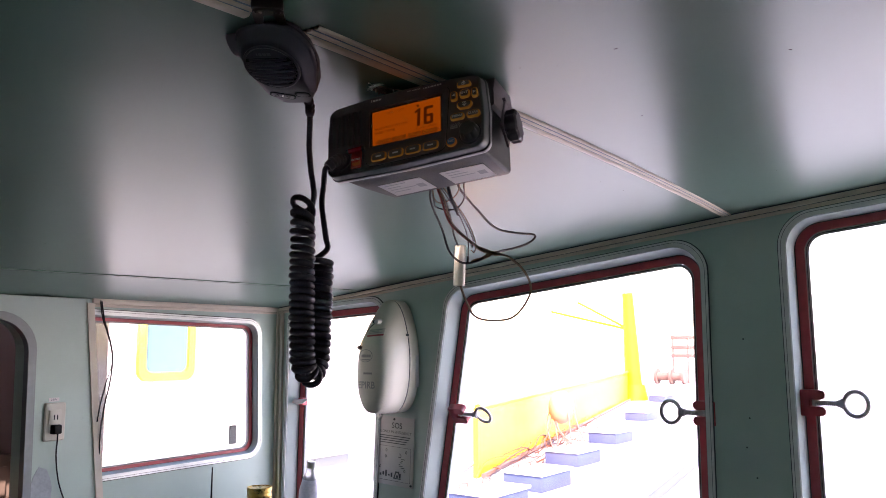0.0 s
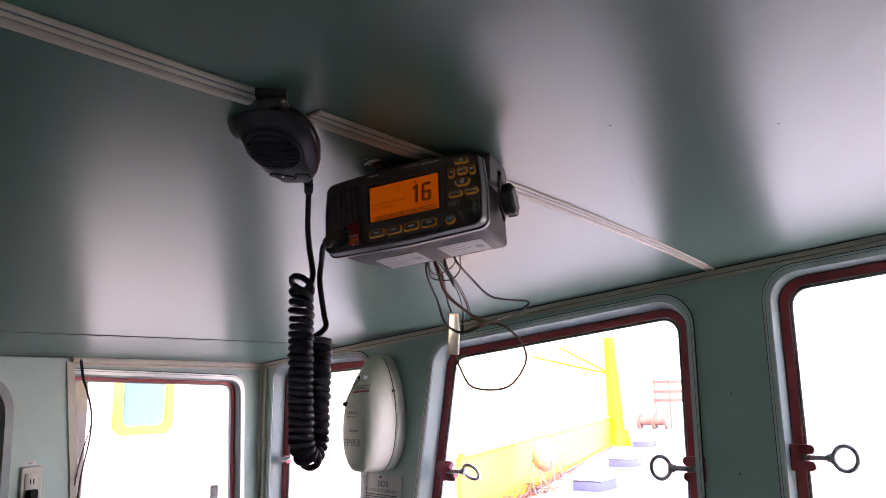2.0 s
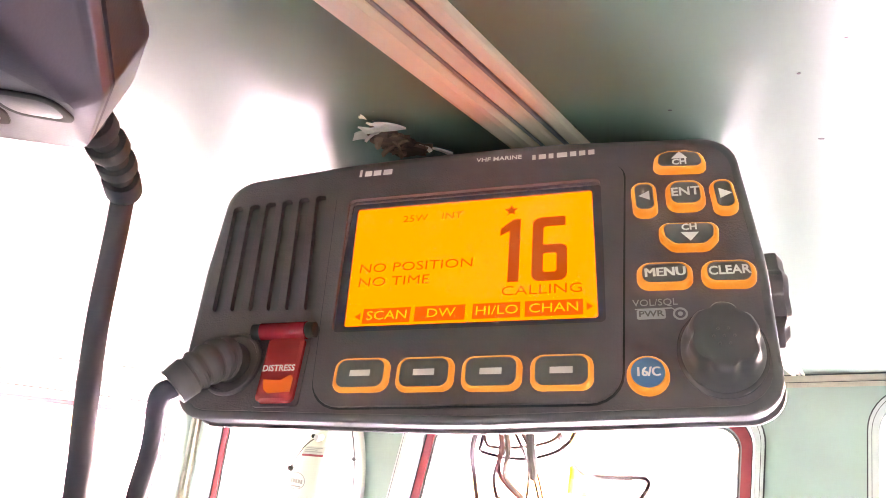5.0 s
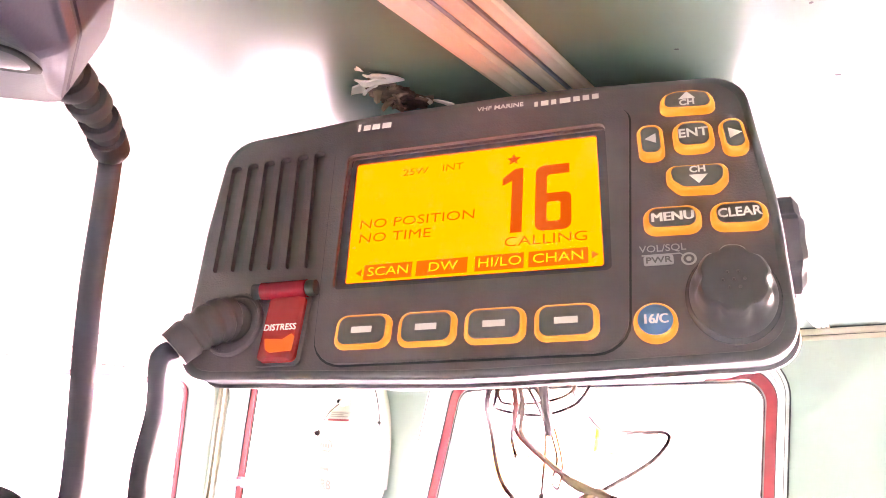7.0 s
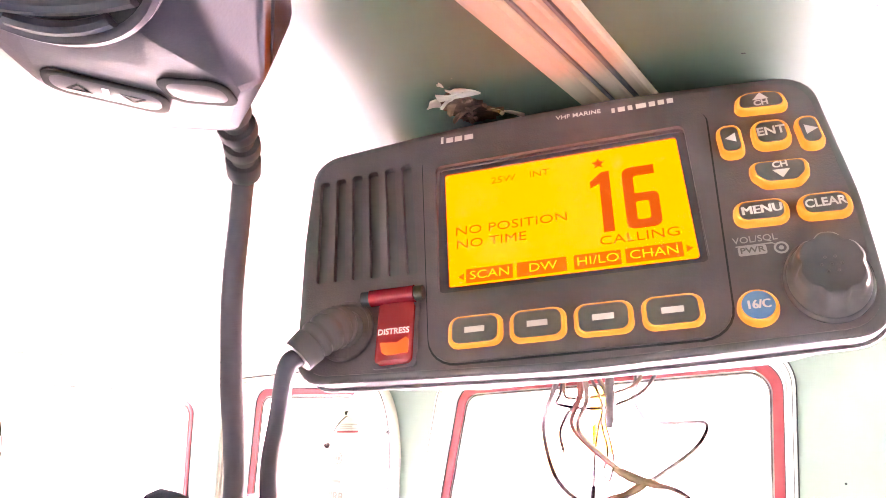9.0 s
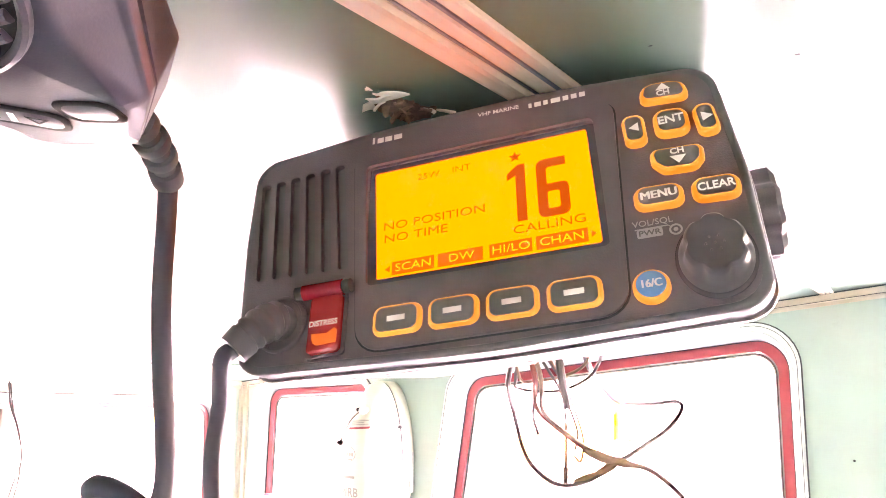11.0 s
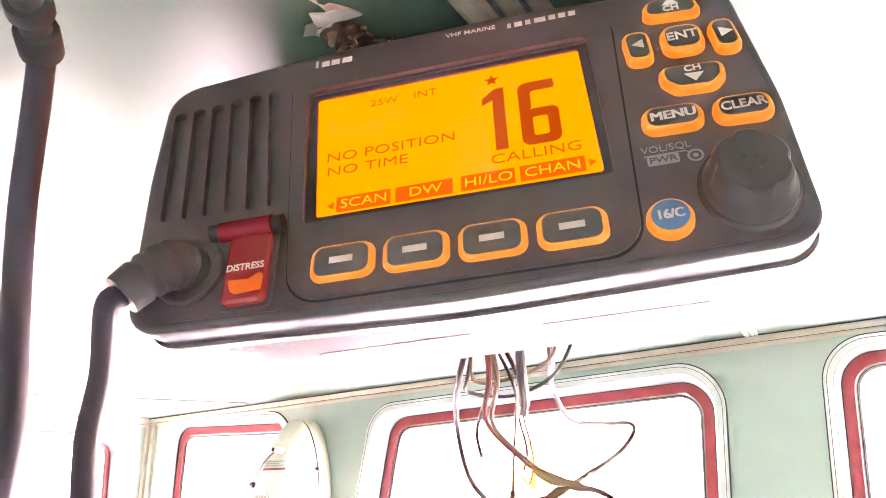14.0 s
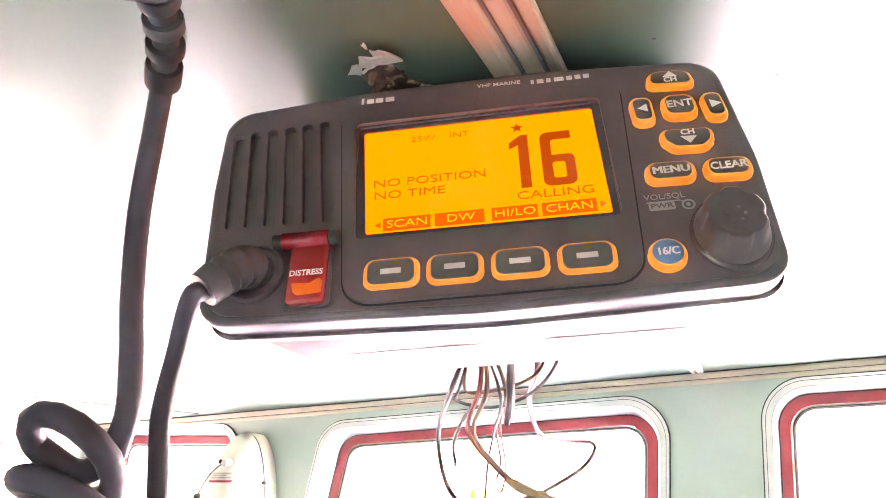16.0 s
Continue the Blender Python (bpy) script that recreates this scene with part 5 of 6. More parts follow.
for x, y in ((0.0, 0.102), (-0.078, -0.102), (0.078, -0.102)):
    bm = bmesh.new()
    cyl(bm, (x, y, 0.002), (x, y, 0.0045), 0.0042, 0.0034, 14)
    part("screw", bm, INK, sign)


# ---- window clamps: a red lug, a threaded rod and a ring ----
def clamp(name, m, label, scale=1.0):
    c = thing(name, m, label, "window clamp", "window clamps")
    b2 = bmesh.new()
    for y0, y1 in ((0.008, 0.030), (-0.030, -0.008)):
        prism(b2, rounded([(-0.012, y0), (0.042, y0), (0.042, y1), (-0.012, y1)], [0.002, 0.010, 0.010, 0.002], 5), -0.012, 0.012)
    box(b2, -0.014, 0.008, -0.030, 0.030, -0.013, 0.013, 0.003)
    part("lug", b2, RED, c, "red painted steel lug")
    b2 = bmesh.new()
    cyl(b2, (0.018, -0.026, 0), (0.018, 0.026, 0), 0.005, n=12)
    part("pin", b2, STEEL, c)
    b2 = bmesh.new()
    n = 60
    tube(b2, [(0.012 + 0.060 * i / n, 0, 0) for i in range(n + 1)], [0.0056 + 0.0018 * (i % 4 < 2) for i in range(n + 1)], 12)
    part("threaded_rod", b2, STEEL, c)
    b2 = bmesh.new()
    cyl(b2, (0.066, 0, 0), (0.082, 0, 0), 0.0095, n=14)
    box(b2, 0.072, 0.083, -0.012, 0.012, -0.006, 0.006, 0.002)
    part("wing_boss", b2, STEEL, c)
    b2 = bmesh.new()
    pts = [(0.104 + 0.025 * math.cos(a), 0.028 * math.sin(a), 0.0) for a in [2 * math.pi * i / 40 for i in range(41)]]
    tube(b2, pts, 0.0054, 10)
    part("ring", b2, STEEL, c, "galvanised steel pull ring")
    return c


first = clamp("window_clamp", FRONT @ Matrix.Translation((-0.985, 1.528, -0.030)) @ pose(0, 0, 0, 38, 0, 0), "steel ring clamp with red lug on the large window")
copy_thing(first, FRONT @ Matrix.Translation((-0.176, 1.566, -0.010)) @ pose(0, 0, 0, 0, 0, 180))
copy_thing(first, FRONT @ Matrix.Translation((0.044, 1.600, -0.030)))
first["label"] = "steel ring clamp with red lug on the large window"
latch = thing("window_latch", FRONT @ Matrix.Translation((-1.690, 1.540, -0.030)), "small pale wrapped latch on the narrow window", "latch")
bm = bmesh.new()
box(bm, -0.012, 0.014, -0.014, 0.014, -0.010, 0.014, 0.004)
part("lug", bm, RED, latch, "red painted steel lug")
WRAP = material("pale_cloth", (0.62, 0.60, 0.56), 0.8, vary=0.15, grain=120, bump=0.4)
bm = bmesh.new()
tube(bm, smooth_path([(-0.040, -0.004, 0.014), (-0.020, 0.003, 0.020), (0.0, 0.0, 0.022), (0.020, 0.004, 0.020), (0.040, 0.010, 0.016)], 6), [0.004 + 0.005 * math.sin(math.pi * i / 24) * (1 + 0.2 * math.sin(i * 1.7)) for i in range(25)], 10)
part("handle", bm, WRAP, latch, "handle wrapped in pale cloth")

# ---- socket outlet with plug and flex ----
IVORY = material("ivory_plastic", (0.58, 0.53, 0.45), 0.4, vary=0.07, grain=50, stain=0.2)
outlet = thing("socket_outlet", LEFT @ Matrix.Translation((0.594, 1.528, 0.022)), "ivory socket outlet with a plug on the wall panel", "socket")
bm = bmesh.new()
loft(bm, [[(*p, z) for p in rect(-0.030 + d, 0.030 - d, -0.054 + d, 0.054 - d, 0.006, 4)] for d, z in ((0, 0.0), (0, 0.006), (0.003, 0.009))])
part("cover", bm, IVORY, outlet)
bm = bmesh.new()
box(bm, -0.020, 0.016, -0.030, 0.034, 0.008, 0.012, 0.002)
part("insert", bm, IVORY, outlet)
bm = bmesh.new()
box(bm, -0.006, -0.003, 0.006, 0.020, 0.0115, 0.0128)
box(bm, 0.003, 0.006, 0.006, 0.020, 0.0115, 0.0128)
part("slots", bm, DARK, outlet, smooth=False)
bm = bmesh.new()
loft(bm, [[(*p, z) for p in rect(-0.014 * s, 0.014 * s, -0.028 - 0.006 * s, -0.014 + 0.006 * s, 0.004 * s, 4)] for s, z in ((1, 0.011), (1.0, 0.022), (0.7, 0.030))])
part("plug", bm, BLACKWIRE, outlet, "dark plug")
bm = bmesh.new()
tube(bm, smooth_path([(0.0, -0.024, 0.028), (0.001, -0.045, 0.026), (0.006, -0.10, 0.014), (0.020, -0.17, 0.008), (0.045, -0.24, 0.006), (0.07, -0.34, 0.006), (0.075, -0.50, 0.006)], 6), 0.0021, 8)
part("flex", bm, BLACKWIRE, outlet, "thin dark flex hanging down")
bm = bmesh.new()
box(bm, -0.018, 0.012, 0.057, 0.068, 0.0, 0.0012, 0.0003)
tg = part("voltage_tag", bm, STICKER, outlet, "small white tag", smooth=False)
lettering("legend", "220V", 0.0085, INK, tg, pose(-0.003, 0.0625, 0.0014))

# ---- black wires down the side window ----
drop = thing("hanging_wires", LEFT @ Matrix.Translation((0.72, 1.878, 0.01)), "two thin black wires hanging beside the side window", "wires")
for pts, r in (([(0.002, 0.006, 0), (0.006, -0.05, 0.012), (0.024, -0.10, 0.016), (0.040, -0.17, 0.018), (0.036, -0.24, 0.018), (0.020, -0.32, 0.020), (0.012, -0.40, 0.02), (0.018, -0.50, 0.01)], 0.0024), ([(0.006, 0.006, 0), (0.012, -0.06, 0.014), (0.030, -0.12, 0.020), (0.038, -0.18, 0.022), (0.020, -0.25, 0.022), (0.006, -0.31, 0.022), (0.0, -0.36, 0.02)], 0.0018)):
    bm = bmesh.new()
    tube(bm, smooth_path(pts, 7), r, 8)
    part("wire", bm, BLACKWIRE, drop)
bm = bmesh.new()
box(bm, 1.250 - 0.72, 1.284 - 0.72, 1.395 - 1.878, 1.462 - 1.878, -0.0462, -0.0458)
mk = solid("window_sticker", bm, INK, drop.matrix_world.copy(), "small dark sticker on the side window pane", "sticker", smooth=False)
mk.matrix_world = LEFT @ Matrix.Translation((0.72, 1.878, 0.0108))

# ---- things on the console ----
GOLD = material("gold_lacquer", (0.55, 0.36, 0.10), 0.28, metal=0.85, vary=0.1, grain=60)
tin = thing("tin_can", ROOM @ Matrix.Translation((LEFT_U + 0.16, 1.235, 1.141)), "gold lacquered tin can with a ribbed body", "tin")
bm = bmesh.new()
prof = [(0.040, 0.0), (0.042, 0.004)] + [(0.041 + 0.0012 * math.sin(i * 1.9), 0.008 + i * 0.0046) for i in range(24)] + [(0.042, 0.122), (0.0405, 0.126)]
loft(bm, [[(r * math.cos(a), r * math.sin(a), z) for a in [2 * math.pi * i / 36 for i in range(36)]] for r, z in prof])
part("body", bm, GOLD, tin)
bm = bmesh.new()
ring(bm, circle(0, 0, 0.0425, 36), circle(0, 0, 0.038, 36), 0.124, 0.130)
part("rim", bm, GOLD, tin)
bm = bmesh.new()
prism(bm, circle(0, 0, 0.039, 36), 0.1262, 0.1275)
part("lid", bm, GOLD, tin)
BOTTLE = material("clear_plastic", (0.75, 0.78, 0.85), 0.15, trans=0.6, vary=0.05)
LABELM = material("printed_label", (0.70, 0.68, 0.86), 0.4, vary=0.35, grain=60)
bottle = thing("plastic_bottle", ROOM @ Matrix.Translation((-1.485, 1.300, 1.141)) @ pose(0, 0, 0, 0, 6, 0), "clear plastic bottle with a violet label on the console", "bottle")
bm = bmesh.new()
prof = [(0.026, 0.0), (0.031, 0.006), (0.031, 0.12), (0.029, 0.135), (0.022, 0.165), (0.014, 0.19), (0.0125, 0.205)]
loft(bm, [[(r * math.cos(a), r * math.sin(a), z) for a in [2 * math.pi * i / 28 for i in range(28)]] for r, z in prof])
part("body", bm, BOTTLE, bottle)
bm = bmesh.new()
loft(bm, [[(r * math.cos(a), r * math.sin(a), z) for a in [2 * math.pi * i / 28 for i in range(28)]] for r, z in ((0.0316, 0.06), (0.0316, 0.122), (0.030, 0.136), (0.0235, 0.164))], False, False)
part("label", bm, LABELM, bottle)
bm = bmesh.new()
cyl(bm, (0, 0, 0.2), (0, 0, 0.222), 0.0145, n=24)
part("cap", bm, WHITEM, bottle)
bm = bmesh.new()
tube(bm, [(0, 0, 0), (0, 0, 0.10), (0.001, 0, 0.20)], [0.004, 0.003, 0.002], 8)
rod = thing("whip_aerial", ROOM @ Matrix.Translation((LEFT_U + 0.06, 1.115, 1.141)), "short black whip aerial on the console", "aerial")
part("whip", bm, BLACKWIRE, rod)
bm = bmesh.new()
cyl(bm, (0, 0, 0), (0, 0, 0.03), 0.012, 0.008)
part("base", bm, BLACKWIRE, rod)

# ---- specks, torn paint ----
random.seed(11)
bm = bmesh.new()
spots = [(0.115, 0.373), (-0.121, 0.844), (0.198, 0.116), (0.313, 0.272), (-0.699, 0.174), (-0.451, 0.024), (-0.665, 0.382), (0.049, 0.572), (0.063, 0.225), (0.128, 0.014), (0.113, 0.087)]
spots += [(random.uniform(-1.2, 0.9), random.uniform(-0.4, 1.35)) for _ in range(34)] + [(random.gauss(0.11, 0.03), random.gauss(0.06, 0.05)) for _ in range(4)]
for q, (u, v) in enumerate(spots):
    b3 = bmesh.new()
    s = random.choice((0.0003, 0.0004, 0.0005, 0.0007)) if q > 3 else 0.0013
    bmesh.ops.create_icosphere(b3, subdivisions=1, radius=s)
    join(bm, b3, Matrix.Translation((u, v, ceiling_z(u, v))) @ pose(0, 0, 0, 0, 0, random.uniform(0, 180)) @ Matrix.Diagonal((random.uniform(0.8, 2.2), 0.9, 0.4, 1)))
solid("ceiling_specks", bm, INK, ROOM, "dark fly specks scattered over the ceiling", "specks", kind="stuff")
RUST = material("bare_rusty_patch", (0.20, 0.12, 0.09), 0.9, spec=0.1, vary=0.5, grain=300, bump=0.5, bump_scale=900)
FLAKE = material("paint_flake", (0.78, 0.75, 0.70), 0.7, spec=0.2, vary=0.12, grain=200)
CRUMB = material("paint_crumbs", (0.50, 0.48, 0.40), 0.8, spec=0.1, vary=0.2, grain=300)
peel = thing("torn_paint", ROOM @ Matrix.Translation((-0.0015, 0.019, ceiling_z(-0.0015, 0.019))), "torn ceiling paint with curled flakes beside the radio", "torn paint")
random.seed(5)


def ragged(cx, cy, rx, ry, n=26, amp=0.3):
    ph = [random.uniform(0, 6.28) for _ in range(4)]
    return [Vector((cx + rx * math.cos(a) * (1 + amp * (0.5 * math.sin(3 * a + ph[0]) + 0.35 * math.sin(7 * a + ph[1]) + 0.2 * math.sin(11 * a + ph[2]))), cy + ry * math.sin(a) * (1 + amp * (0.5 * math.sin(2 * a + ph[3]) + 0.3 * math.sin(9 * a + ph[0]))))) for a in [2 * math.pi * i / n for i in range(n)]]


def jagged(corners, step=0.0012, amp=0.0009):
    """A torn outline through corners."""
    out = []
    for i, a in enumerate(corners):
        a, b = Vector(a), Vector(corners[(i + 1) % len(corners)])
        n = max(2, int((b - a).length / step))
        out += [a.lerp(b, k / n) + Vector((random.uniform(-amp, amp), random.uniform(-amp, amp))) for k in range(n)]
    return out


bm = bmesh.new()
prism(bm, jagged([(-0.012, -0.008), (-0.004, -0.011), (-0.002, -0.004), (0.0005, 0.003), (0.000, 0.012), (0.003, 0.014), (-0.002, 0.018), (-0.013, 0.017), (-0.014, 0.007)]), -0.0010, 0.0006)
part("bare_patch", bm, RUST, peel, "brown bare patch")


SCRAP = material("brown_backing_scrap", (0.30, 0.19, 0.145), 0.9, spec=0.1, vary=0.35, grain=400)


def flake(pts, lift, n=5, mat=FLAKE):
    """A curled chip: a strip from its hinge (first two points) to its free edge (last two), bending down."""
    a, b, c2, d2 = [Vector(p) for p in pts]
    b2 = bmesh.new()
    rows = []
    for i in range(n + 1):
        f = i / n
        drop = -0.0010 - lift * f ** 1.6
        p, q = a.lerp(d2, f), b.lerp(c2, f)
        rows.append([b2.verts.new((r.x, r.y, drop + o)) for r, o in ((p, 0.0), (p.lerp(q, 0.5), -0.0006 * f), (q, 0.0003), (q, 0.0009), (p.lerp(q, 0.5), 0.0001), (p, 0.0006))])
    for r0, r1 in zip(rows, rows[1:]):
        for j in range(6):
            b2.faces.new((r0[j], r0[(j + 1) % 6], r1[(j + 1) % 6], r1[j]))
    b2.faces.new(rows[0])
    b2.faces.new(rows[-1][::-1])
    return part("flake", b2, mat, peel, "curled pale paint flake" if mat is FLAKE else "curled brown scrap")


flake([(-0.0120, -0.0040), (-0.0005, -0.0030), (0.0035, -0.0125), (-0.0050, -0.0150)], 0.0030)
flake([(-0.0050, -0.0040), (0.0045, -0.0030), (0.0032, -0.0165), (0.0008, -0.0180)], 0.0034)
flake([(-0.0140, 0.0005), (-0.0095, -0.0045), (-0.0115, -0.0090), (-0.0155, -0.0050)], 0.0024)
flake([(-0.0085, -0.0025), (-0.0050, -0.0030), (-0.0062, -0.0075), (-0.0085, -0.0070)], 0.0040)
flake([(-0.0035, -0.0125), (-0.0015, -0.0135), (-0.0010, -0.0190), (-0.0022, -0.0185)], 0.0012)
flake([(0.0035, 0.0135), (0.0040, 0.0170), (0.0085, 0.0195), (0.0105, 0.0160)], 0.0016)
flake([(0.0005, 0.0100), (0.0015, 0.0125), (0.0050, 0.0118), (0.0042, 0.0098)], 0.0020)
for _ in range(11):
    x, y, a = random.uniform(-0.012, 0.000), random.uniform(-0.002, 0.015), random.uniform(0, 6.28)
    l, w = random.uniform(0.0020, 0.0060), random.uniform(0.0010, 0.0034)
    c, s0 = math.cos(a), math.sin(a)
    flake([(x, y), (x - s0 * w, y + c * w), (x - s0 * w * 0.6 + c * l, y + c * w * 0.6 + s0 * l), (x + c * l, y + s0 * l)], random.uniform(0.0006, 0.0026), 3, SCRAP)
bm = bmesh.new()
for _ in range(48):
    x, y = random.gauss(0.0045, 0.0018), random.gauss(-0.0230, 0.0036)
    b3 = bmesh.new()
    bmesh.ops.create_icosphere(b3, subdivisions=1, radius=random.uniform(0.0003, 0.0008))
    join(bm, b3, Matrix.Translation((x + (y + 0.0235) * -0.5, y, -0.0007)) @ Matrix.Diagonal((1.5, 0.9, 0.9, 1)))
crumbs = part("crumbs", bm, CRUMB, peel, "pale paint crumbs")
crumbs["kind"] = "stuff"
bm = bmesh.new()
b3 = bmesh.new()
prism(b3, ragged(0, 0, 0.030, 0.065, 30, 0.12), 0.0, 0.0012)
join(bm, b3, pose(0.0, 0, 0, 0, 0, 6))
PATCH = material("bare_plaster", (0.42, 0.45, 0.47), 0.8, vary=0.2, grain=90, bump=0.3)
solid("wall_patch", bm, PATCH, LEFT @ Matrix.Translation((0.570, 1.335, 0.0221)), "pale worn patch on the wall panel", "worn patch", smooth=False)
bm = bmesh.new()
for u, z in ((-0.080, 1.56), (-0.07, 1.42), (-0.085, 1.75), (-0.06, 1.36), (-0.09, 1.49)):
    b3 = bmesh.new()
    bmesh.ops.create_icosphere(b3, subdivisions=1, radius=0.0025)
    join(bm, b3, Matrix.Translation((u, z, 0.0005)) @ Matrix.Diagonal((1, 1, 0.4, 1)))
solid("pillar_screws", bm, INK, FRONT, "small dark screw heads on the pillar", "screws", kind="stuff")

# ---- outside: the foredeck, hatches, a mast, a yellow bulwark, another vessel ----
DECK = material("deck_paint", (0.36, 0.37, 0.39), 0.6, vary=0.1, grain=2, stain=0.2)
BLUE = material("blue_hatch_paint", (0.040, 0.055, 0.125), 0.5, vary=0.15, grain=4, stain=0.3)
YELLOW = material("yellow_paint", (0.80, 0.37, 0.018), 0.45, vary=0.1, grain=3, stain=0.15)
HOSEM = material("rust_brown_rubber", (0.13, 0.045, 0.03), 0.7, spec=0.2, vary=0.3, grain=6)
MASTM = material("deep_yellow_paint", (0.42, 0.21, 0.004), 0.5, spec=0.2, vary=0.1, grain=3, stain=0.15)
HULL = material("white_hull_paint", (0.55, 0.54, 0.52), 0.45, vary=0.06, grain=1.5, stain=0.15)
QUAY = material("quay_concrete", (0.50, 0.49, 0.46), 0.85, vary=0.15, grain=0.4, stain=0.2)
RUSTY = material("rusty_machinery", (0.13, 0.062, 0.052), 0.7, vary=0.3, grain=6)
PALEBLUE = material("pale_blue_glass", (0.055, 0.105, 0.115), 0.5, spec=0.1, vary=0.05)
bm = bmesh.new()
bmesh.ops.create_grid(bm, x_segments=1, y_segments=1, size=600)
solid("ground", bm, QUAY, Matrix.Translation((0, 0, -3.2)), "pale concrete quay reaching the horizon", "ground", kind="structure", smooth=False)
bm = bmesh.new()
box(bm, -20, 9, 1.53, 44, -0.9, -0.6, 0.02)
solid("foredeck", bm, DECK, ROOM, "pale painted steel foredeck", "deck", kind="structure", smooth=False)


def hatch(m):
    h = thing("deck_hatch", m, "blue painted steel deck hatch with a pale lid", "hatch", "deck hatches")
    b2 = bmesh.new()
    box(b2, -0.38, 0.38, -0.50, 0.50, 0.0, 0.26, 0.02)
    part("coaming", b2, BLUE, h)
    b2 = bmesh.new()
    box(b2, -0.41, 0.41, -0.53, 0.53, 0.26, 0.31, 0.015)
    part("lid", b2, HULL, h, "pale painted lid")
    for y in (-0.3, 0.3):
        b2 = bmesh.new()
        tube(b2, smooth_path([(-0.25, y - 0.1, 0.31), (-0.25, y - 0.09, 0.37), (-0.25, y + 0.09, 0.37), (-0.25, y + 0.1, 0.31)], 5), 0.015, 6)
        part("handle", b2, RUSTY, h)
    return h


h1 = hatch(ROOM @ Matrix.Translation((-6.45, 11.2, -0.6)))
for u, v in ((-6.1, 9.2), (-7.25, 14.0), (-8.2, 17.8), (-10.0, 24.0), (-12.9, 33.0)):
    copy_thing(h1, ROOM @ Matrix.Translation((u, v, -0.6)))
hold = thing("cargo_hatch", ROOM @ Matrix.Translation((-3.10, 5.03, -0.6)) @ pose(0, 0, 0, 0, 0, 10.7), "long low hatch with blue coaming and pale cover", "hatch")
bm = bmesh.new()
box(bm, -0.95, -0.04, 0.0, 22.0, 0.0, 0.23, 0.02)
part("coaming", bm, BLUE, hold)
bm = bmesh.new()
box(bm, -1.0, 0.0, -0.05, 22.05, 0.23, 0.27, 0.015)
part("cover", bm, DECK, hold, "pale cover boards")
mast = thing("mast", ROOM @ Matrix.Translation((-14.25, 33.2, -0.6)), "yellow painted steel mast with derrick stays on the foredeck", "mast")
bm = bmesh.new()
cyl(bm, (0, 0, 0), (-0.17, 0, 4.9), 0.42, 0.25, 20)
part("pole", bm, MASTM, mast)
bm = bmesh.new()
cyl(bm, (0, 0, 0), (0, 0, 0.7), 0.62, 0.48, 20)
part("foot", bm, MASTM, mast)
for dx, dz in ((-4.5, 4.2), (-3.0, 4.6)):
    bm = bmesh.new()
    tube(bm, [(-0.1, 0, 3.2), (dx, 0.5, dz)], 0.06, 8)
    part("stay", bm, MASTM, mast)
bul = thing("bulwark", ROOM, "yellow painted steel bulwark along the deck edge", "bulwark")
a, b = Vector((-7.75, 11.3, -0.6)), Vector((-14.6, 33.5, -0.6))
d = (b - a).normalized()
side = Vector((-d.y, d.x, 0)) * 0.10
bm = bmesh.new()
vsb = [bm.verts.new(p) for p in (a, b, b + side, a + side)] + [bm.verts.new(p + Vector((0, 0, 1.25))) for p in (a, b, b + side, a + side)]
for f in ((0, 1, 5, 4), (1, 2, 6, 5), (2, 3, 7, 6), (3, 0, 4, 7), (4, 5, 6, 7), (3, 2, 1, 0)):
    bm.faces.new([vsb[i] for i in f])
part("plating", bm, YELLOW, bul, smooth=False)
bm = bmesh.new()
tube(bm, [a + Vector((0, 0, 0.05)) - side, b + Vector((0, 0, 0.05)) - side], 0.05, 8)
part("waterway", bm, RUSTY, bul, "rust-stained gutter pipe")
bm = bmesh.new()
tube(bm, [a + Vector((0, 0, 1.27)), b + Vector((0, 0, 1.27))], 0.07, 8)
part("rail", bm, YELLOW, bul)
# a tangle of lines and a buoy by the bulwark
buoy = thing("mooring_buoy", ROOM @ Matrix.Translation((-8.6, 16.0, 0.35)), "faded orange buoy hung with ropes on the bulwark", "buoy")
bm = bmesh.new()
b3 = bmesh.new()
bmesh.ops.create_uvsphere(b3, u_segments=20, v_segments=12, radius=0.34)
join(bm, b3, Matrix.Diagonal((0.9, 0.9, 1.15, 1)))
part("float", bm, material("faded_orange", (0.26, 0.15, 0.10), 0.6, vary=0.2, grain=5), buoy)
random.seed(21)
for i in range(7):
    bm = bmesh.new()
    x = random.uniform(-0.35, 0.35)
    tube(bm, smooth_path([(x, -0.1, 0.1), (x + random.uniform(-0.1, 0.3), -0.2, -0.4), (x + random.uniform(-0.2, 0.6), -0.3, -0.9)], 6), 0.018, 6)
    part("rope", bm, RUSTY, buoy)
hoses = thing("deck_hoses", ROOM @ Matrix.Translation((-7.3, 12.0, -0.6)), "rust-coloured hoses and lines lying along the hatches", "hoses")
for i in range(13):
    pts, x, y = [], random.uniform(-0.6, 0.45), random.uniform(-1.5, 1.0)
    for k in range(9):
        pts.append((x + random.uniform(-0.25, 0.25) - 0.31 * (y + 1.5), y, 0.03 + 0.25 * max(0.0, math.sin(k * 1.3 + i))))
        y += random.uniform(0.7, 1.6)
    bm = bmesh.new()
    tube(bm, smooth_path(pts, 6), random.choice((0.008, 0.011, 0.016)), 6)
    part("hose", bm, HOSEM, hoses)
winch = thing("windlass", ROOM @ Matrix.Translation((-13.0, 34.5, -0.6)), "rusty red anchor windlass on the foredeck", "windlass")
bm = bmesh.new()
box(bm, -1.0, 1.2, -0.8, 0.8, 0.0, 0.7, 0.05)
part("bed", bm, DECK, winch)
bm = bmesh.new()
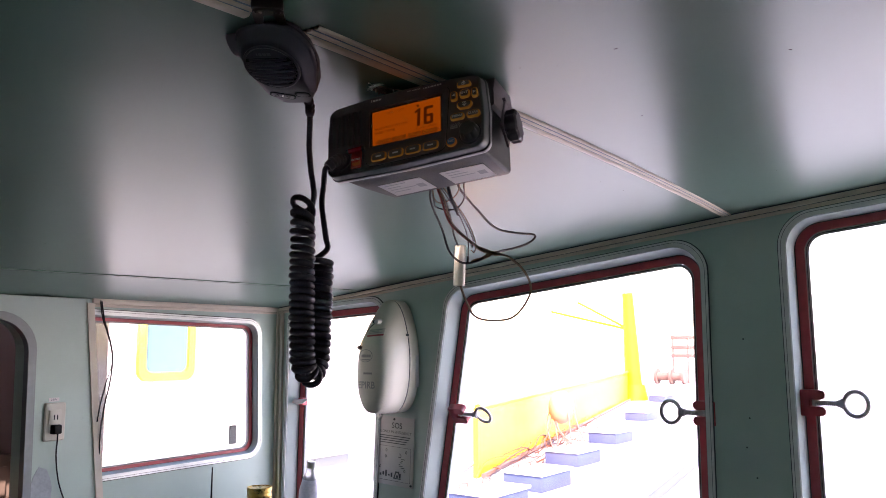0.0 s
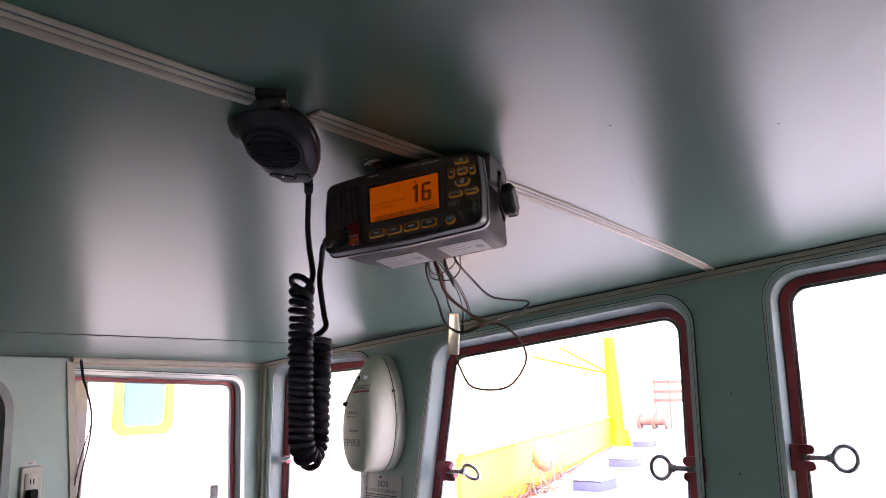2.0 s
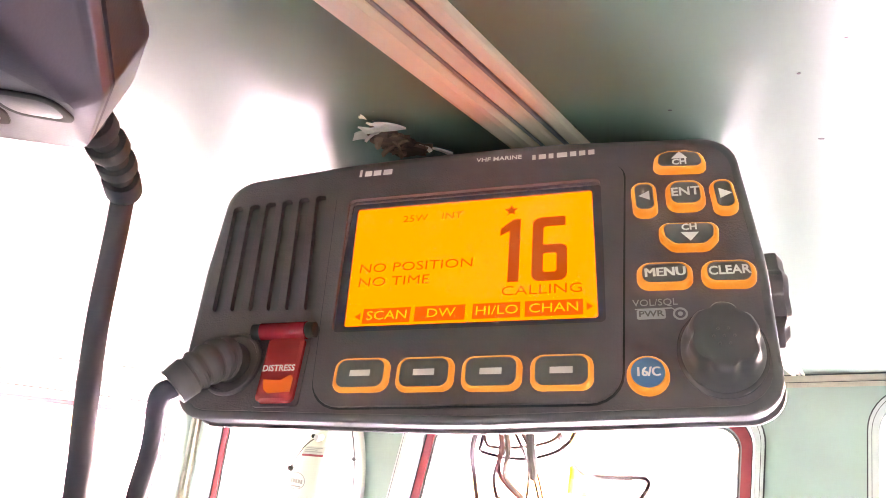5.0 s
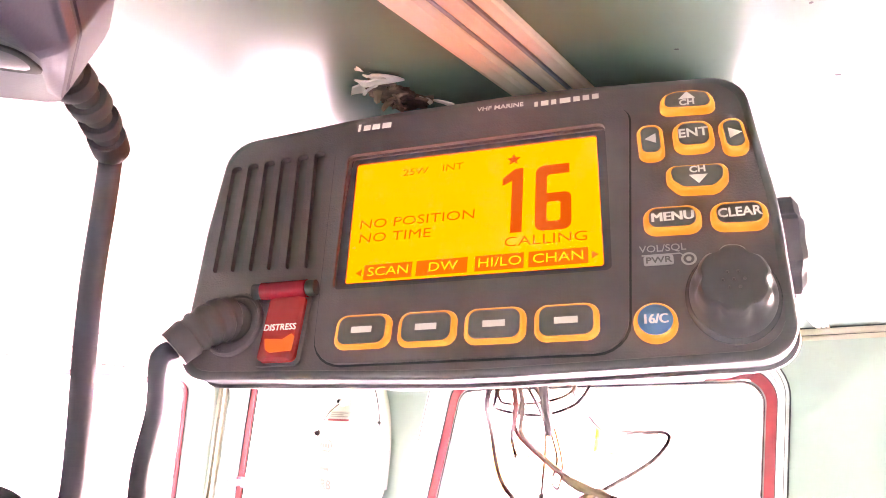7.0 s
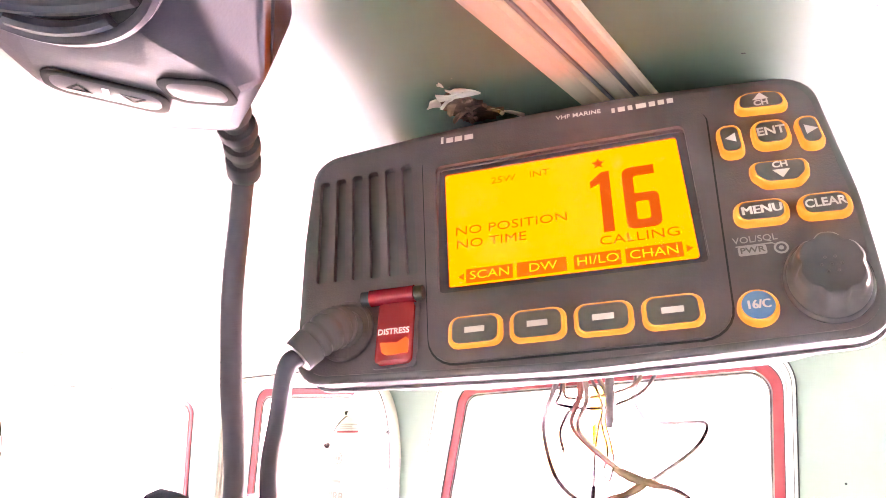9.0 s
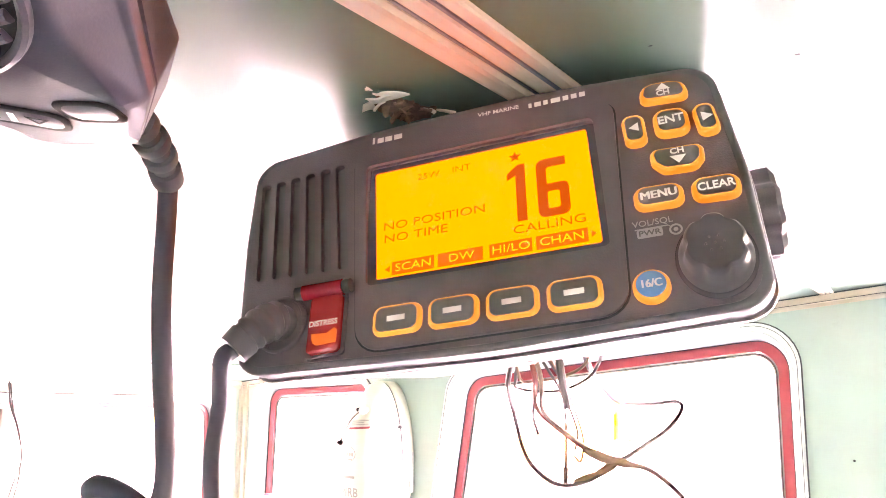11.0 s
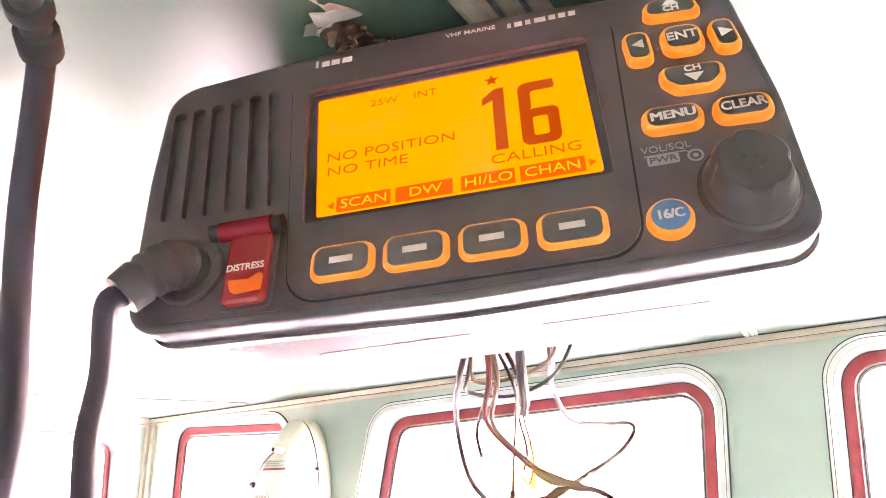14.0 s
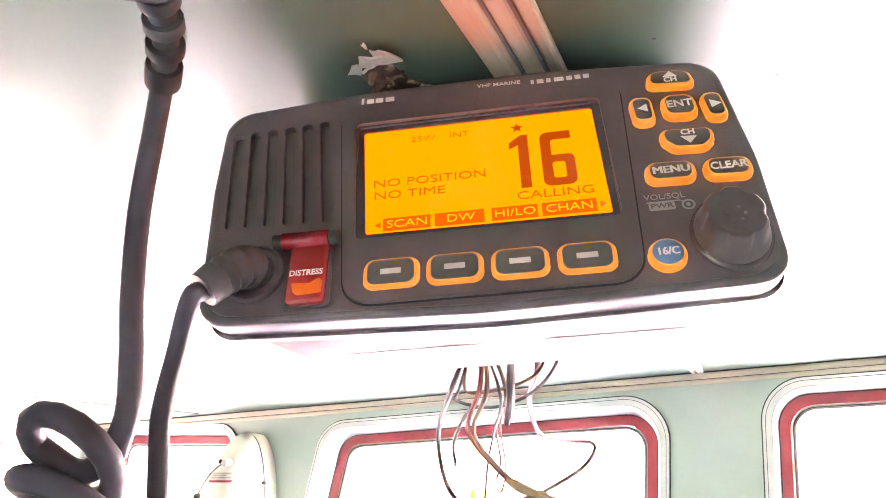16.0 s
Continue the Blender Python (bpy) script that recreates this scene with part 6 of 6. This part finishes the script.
cyl(bm, (-0.7, 0, 1.05), (0.7, 0, 1.05), 0.20, n=20)
part("drum", bm, RUSTY, winch)
for x in (-0.65, 0.05, 0.65):
    bm = bmesh.new()
    cyl(bm, (x - 0.06, 0, 1.05), (x + 0.06, 0, 1.05), 0.36, n=24)
    part("flange", bm, RUSTY, winch)
for x in (-0.2, 0.5, 1.2):
    bm = bmesh.new()
    box(bm, x - 0.04, x + 0.04, 0.9, 1.0, 0.7, 3.0, 0.02)
    part("post", bm, RUSTY, winch)
for z in (1.9, 2.3, 2.75):
    bm = bmesh.new()
    box(bm, -0.3, 1.5, 0.88, 1.02, z, z + 0.18, 0.02)
    part("screen_slat", bm, RUSTY, winch)
ship = thing("neighbouring_vessel", ROOM @ Matrix.Translation((-7.0, 0, 0)), "white vessel alongside with yellow-framed window", "vessel")
bm = bmesh.new()
box(bm, -4.0, 0.0, -6.0, 7.2, 0.40, 5.2, 0.03)
part("side", bm, HULL, ship)
# unseen lower hull, added dark so the ceiling's window reflection fades upwards
bm = bmesh.new()
box(bm, -4.0, -0.02, -6.0, 7.2, -3.2, 0.40, 0.03)
part("unseen_lower_hull", bm, material("reflection_cut_grey", (0.12, 0.12, 0.125), 0.4, vary=0.15, grain=2, stain=0.2), ship, "unseen dark lower hull, added to cut off the ceiling's reflection")
wf = bmesh.new()
ring(wf, rect(3.98, 4.66, 1.41, 2.6, 0.12, 5), rect(4.06, 4.58, 1.50, 2.50, 0.08, 5), 0.0, 0.06)
bmesh.ops.transform(wf, matrix=Matrix(((0, 0, 1, 0), (1, 0, 0, 0), (0, 1, 0, 0), (0, 0, 0, 1))), verts=wf.verts)
fr = part("window", wf, YELLOW, ship, "window with a broad yellow frame")
bm = bmesh.new()
box(bm, 0.004, 0.02, 4.05, 4.59, 1.48, 2.52)
part("pane", bm, PALEBLUE, fr, smooth=False)
bm = bmesh.new()
cyl(bm, (0.15, 3.80, -3.0), (0.15, 3.80, 2.4), 0.035, n=12)
part("pipe", bm, STEEL, ship, "grey vertical pipe")
bm = bmesh.new()
box(bm, 0.0, 0.08, -6.0, 7.2, 0.36, 0.44, 0.01)
part("rubbing_strake", bm, QUAY, ship)
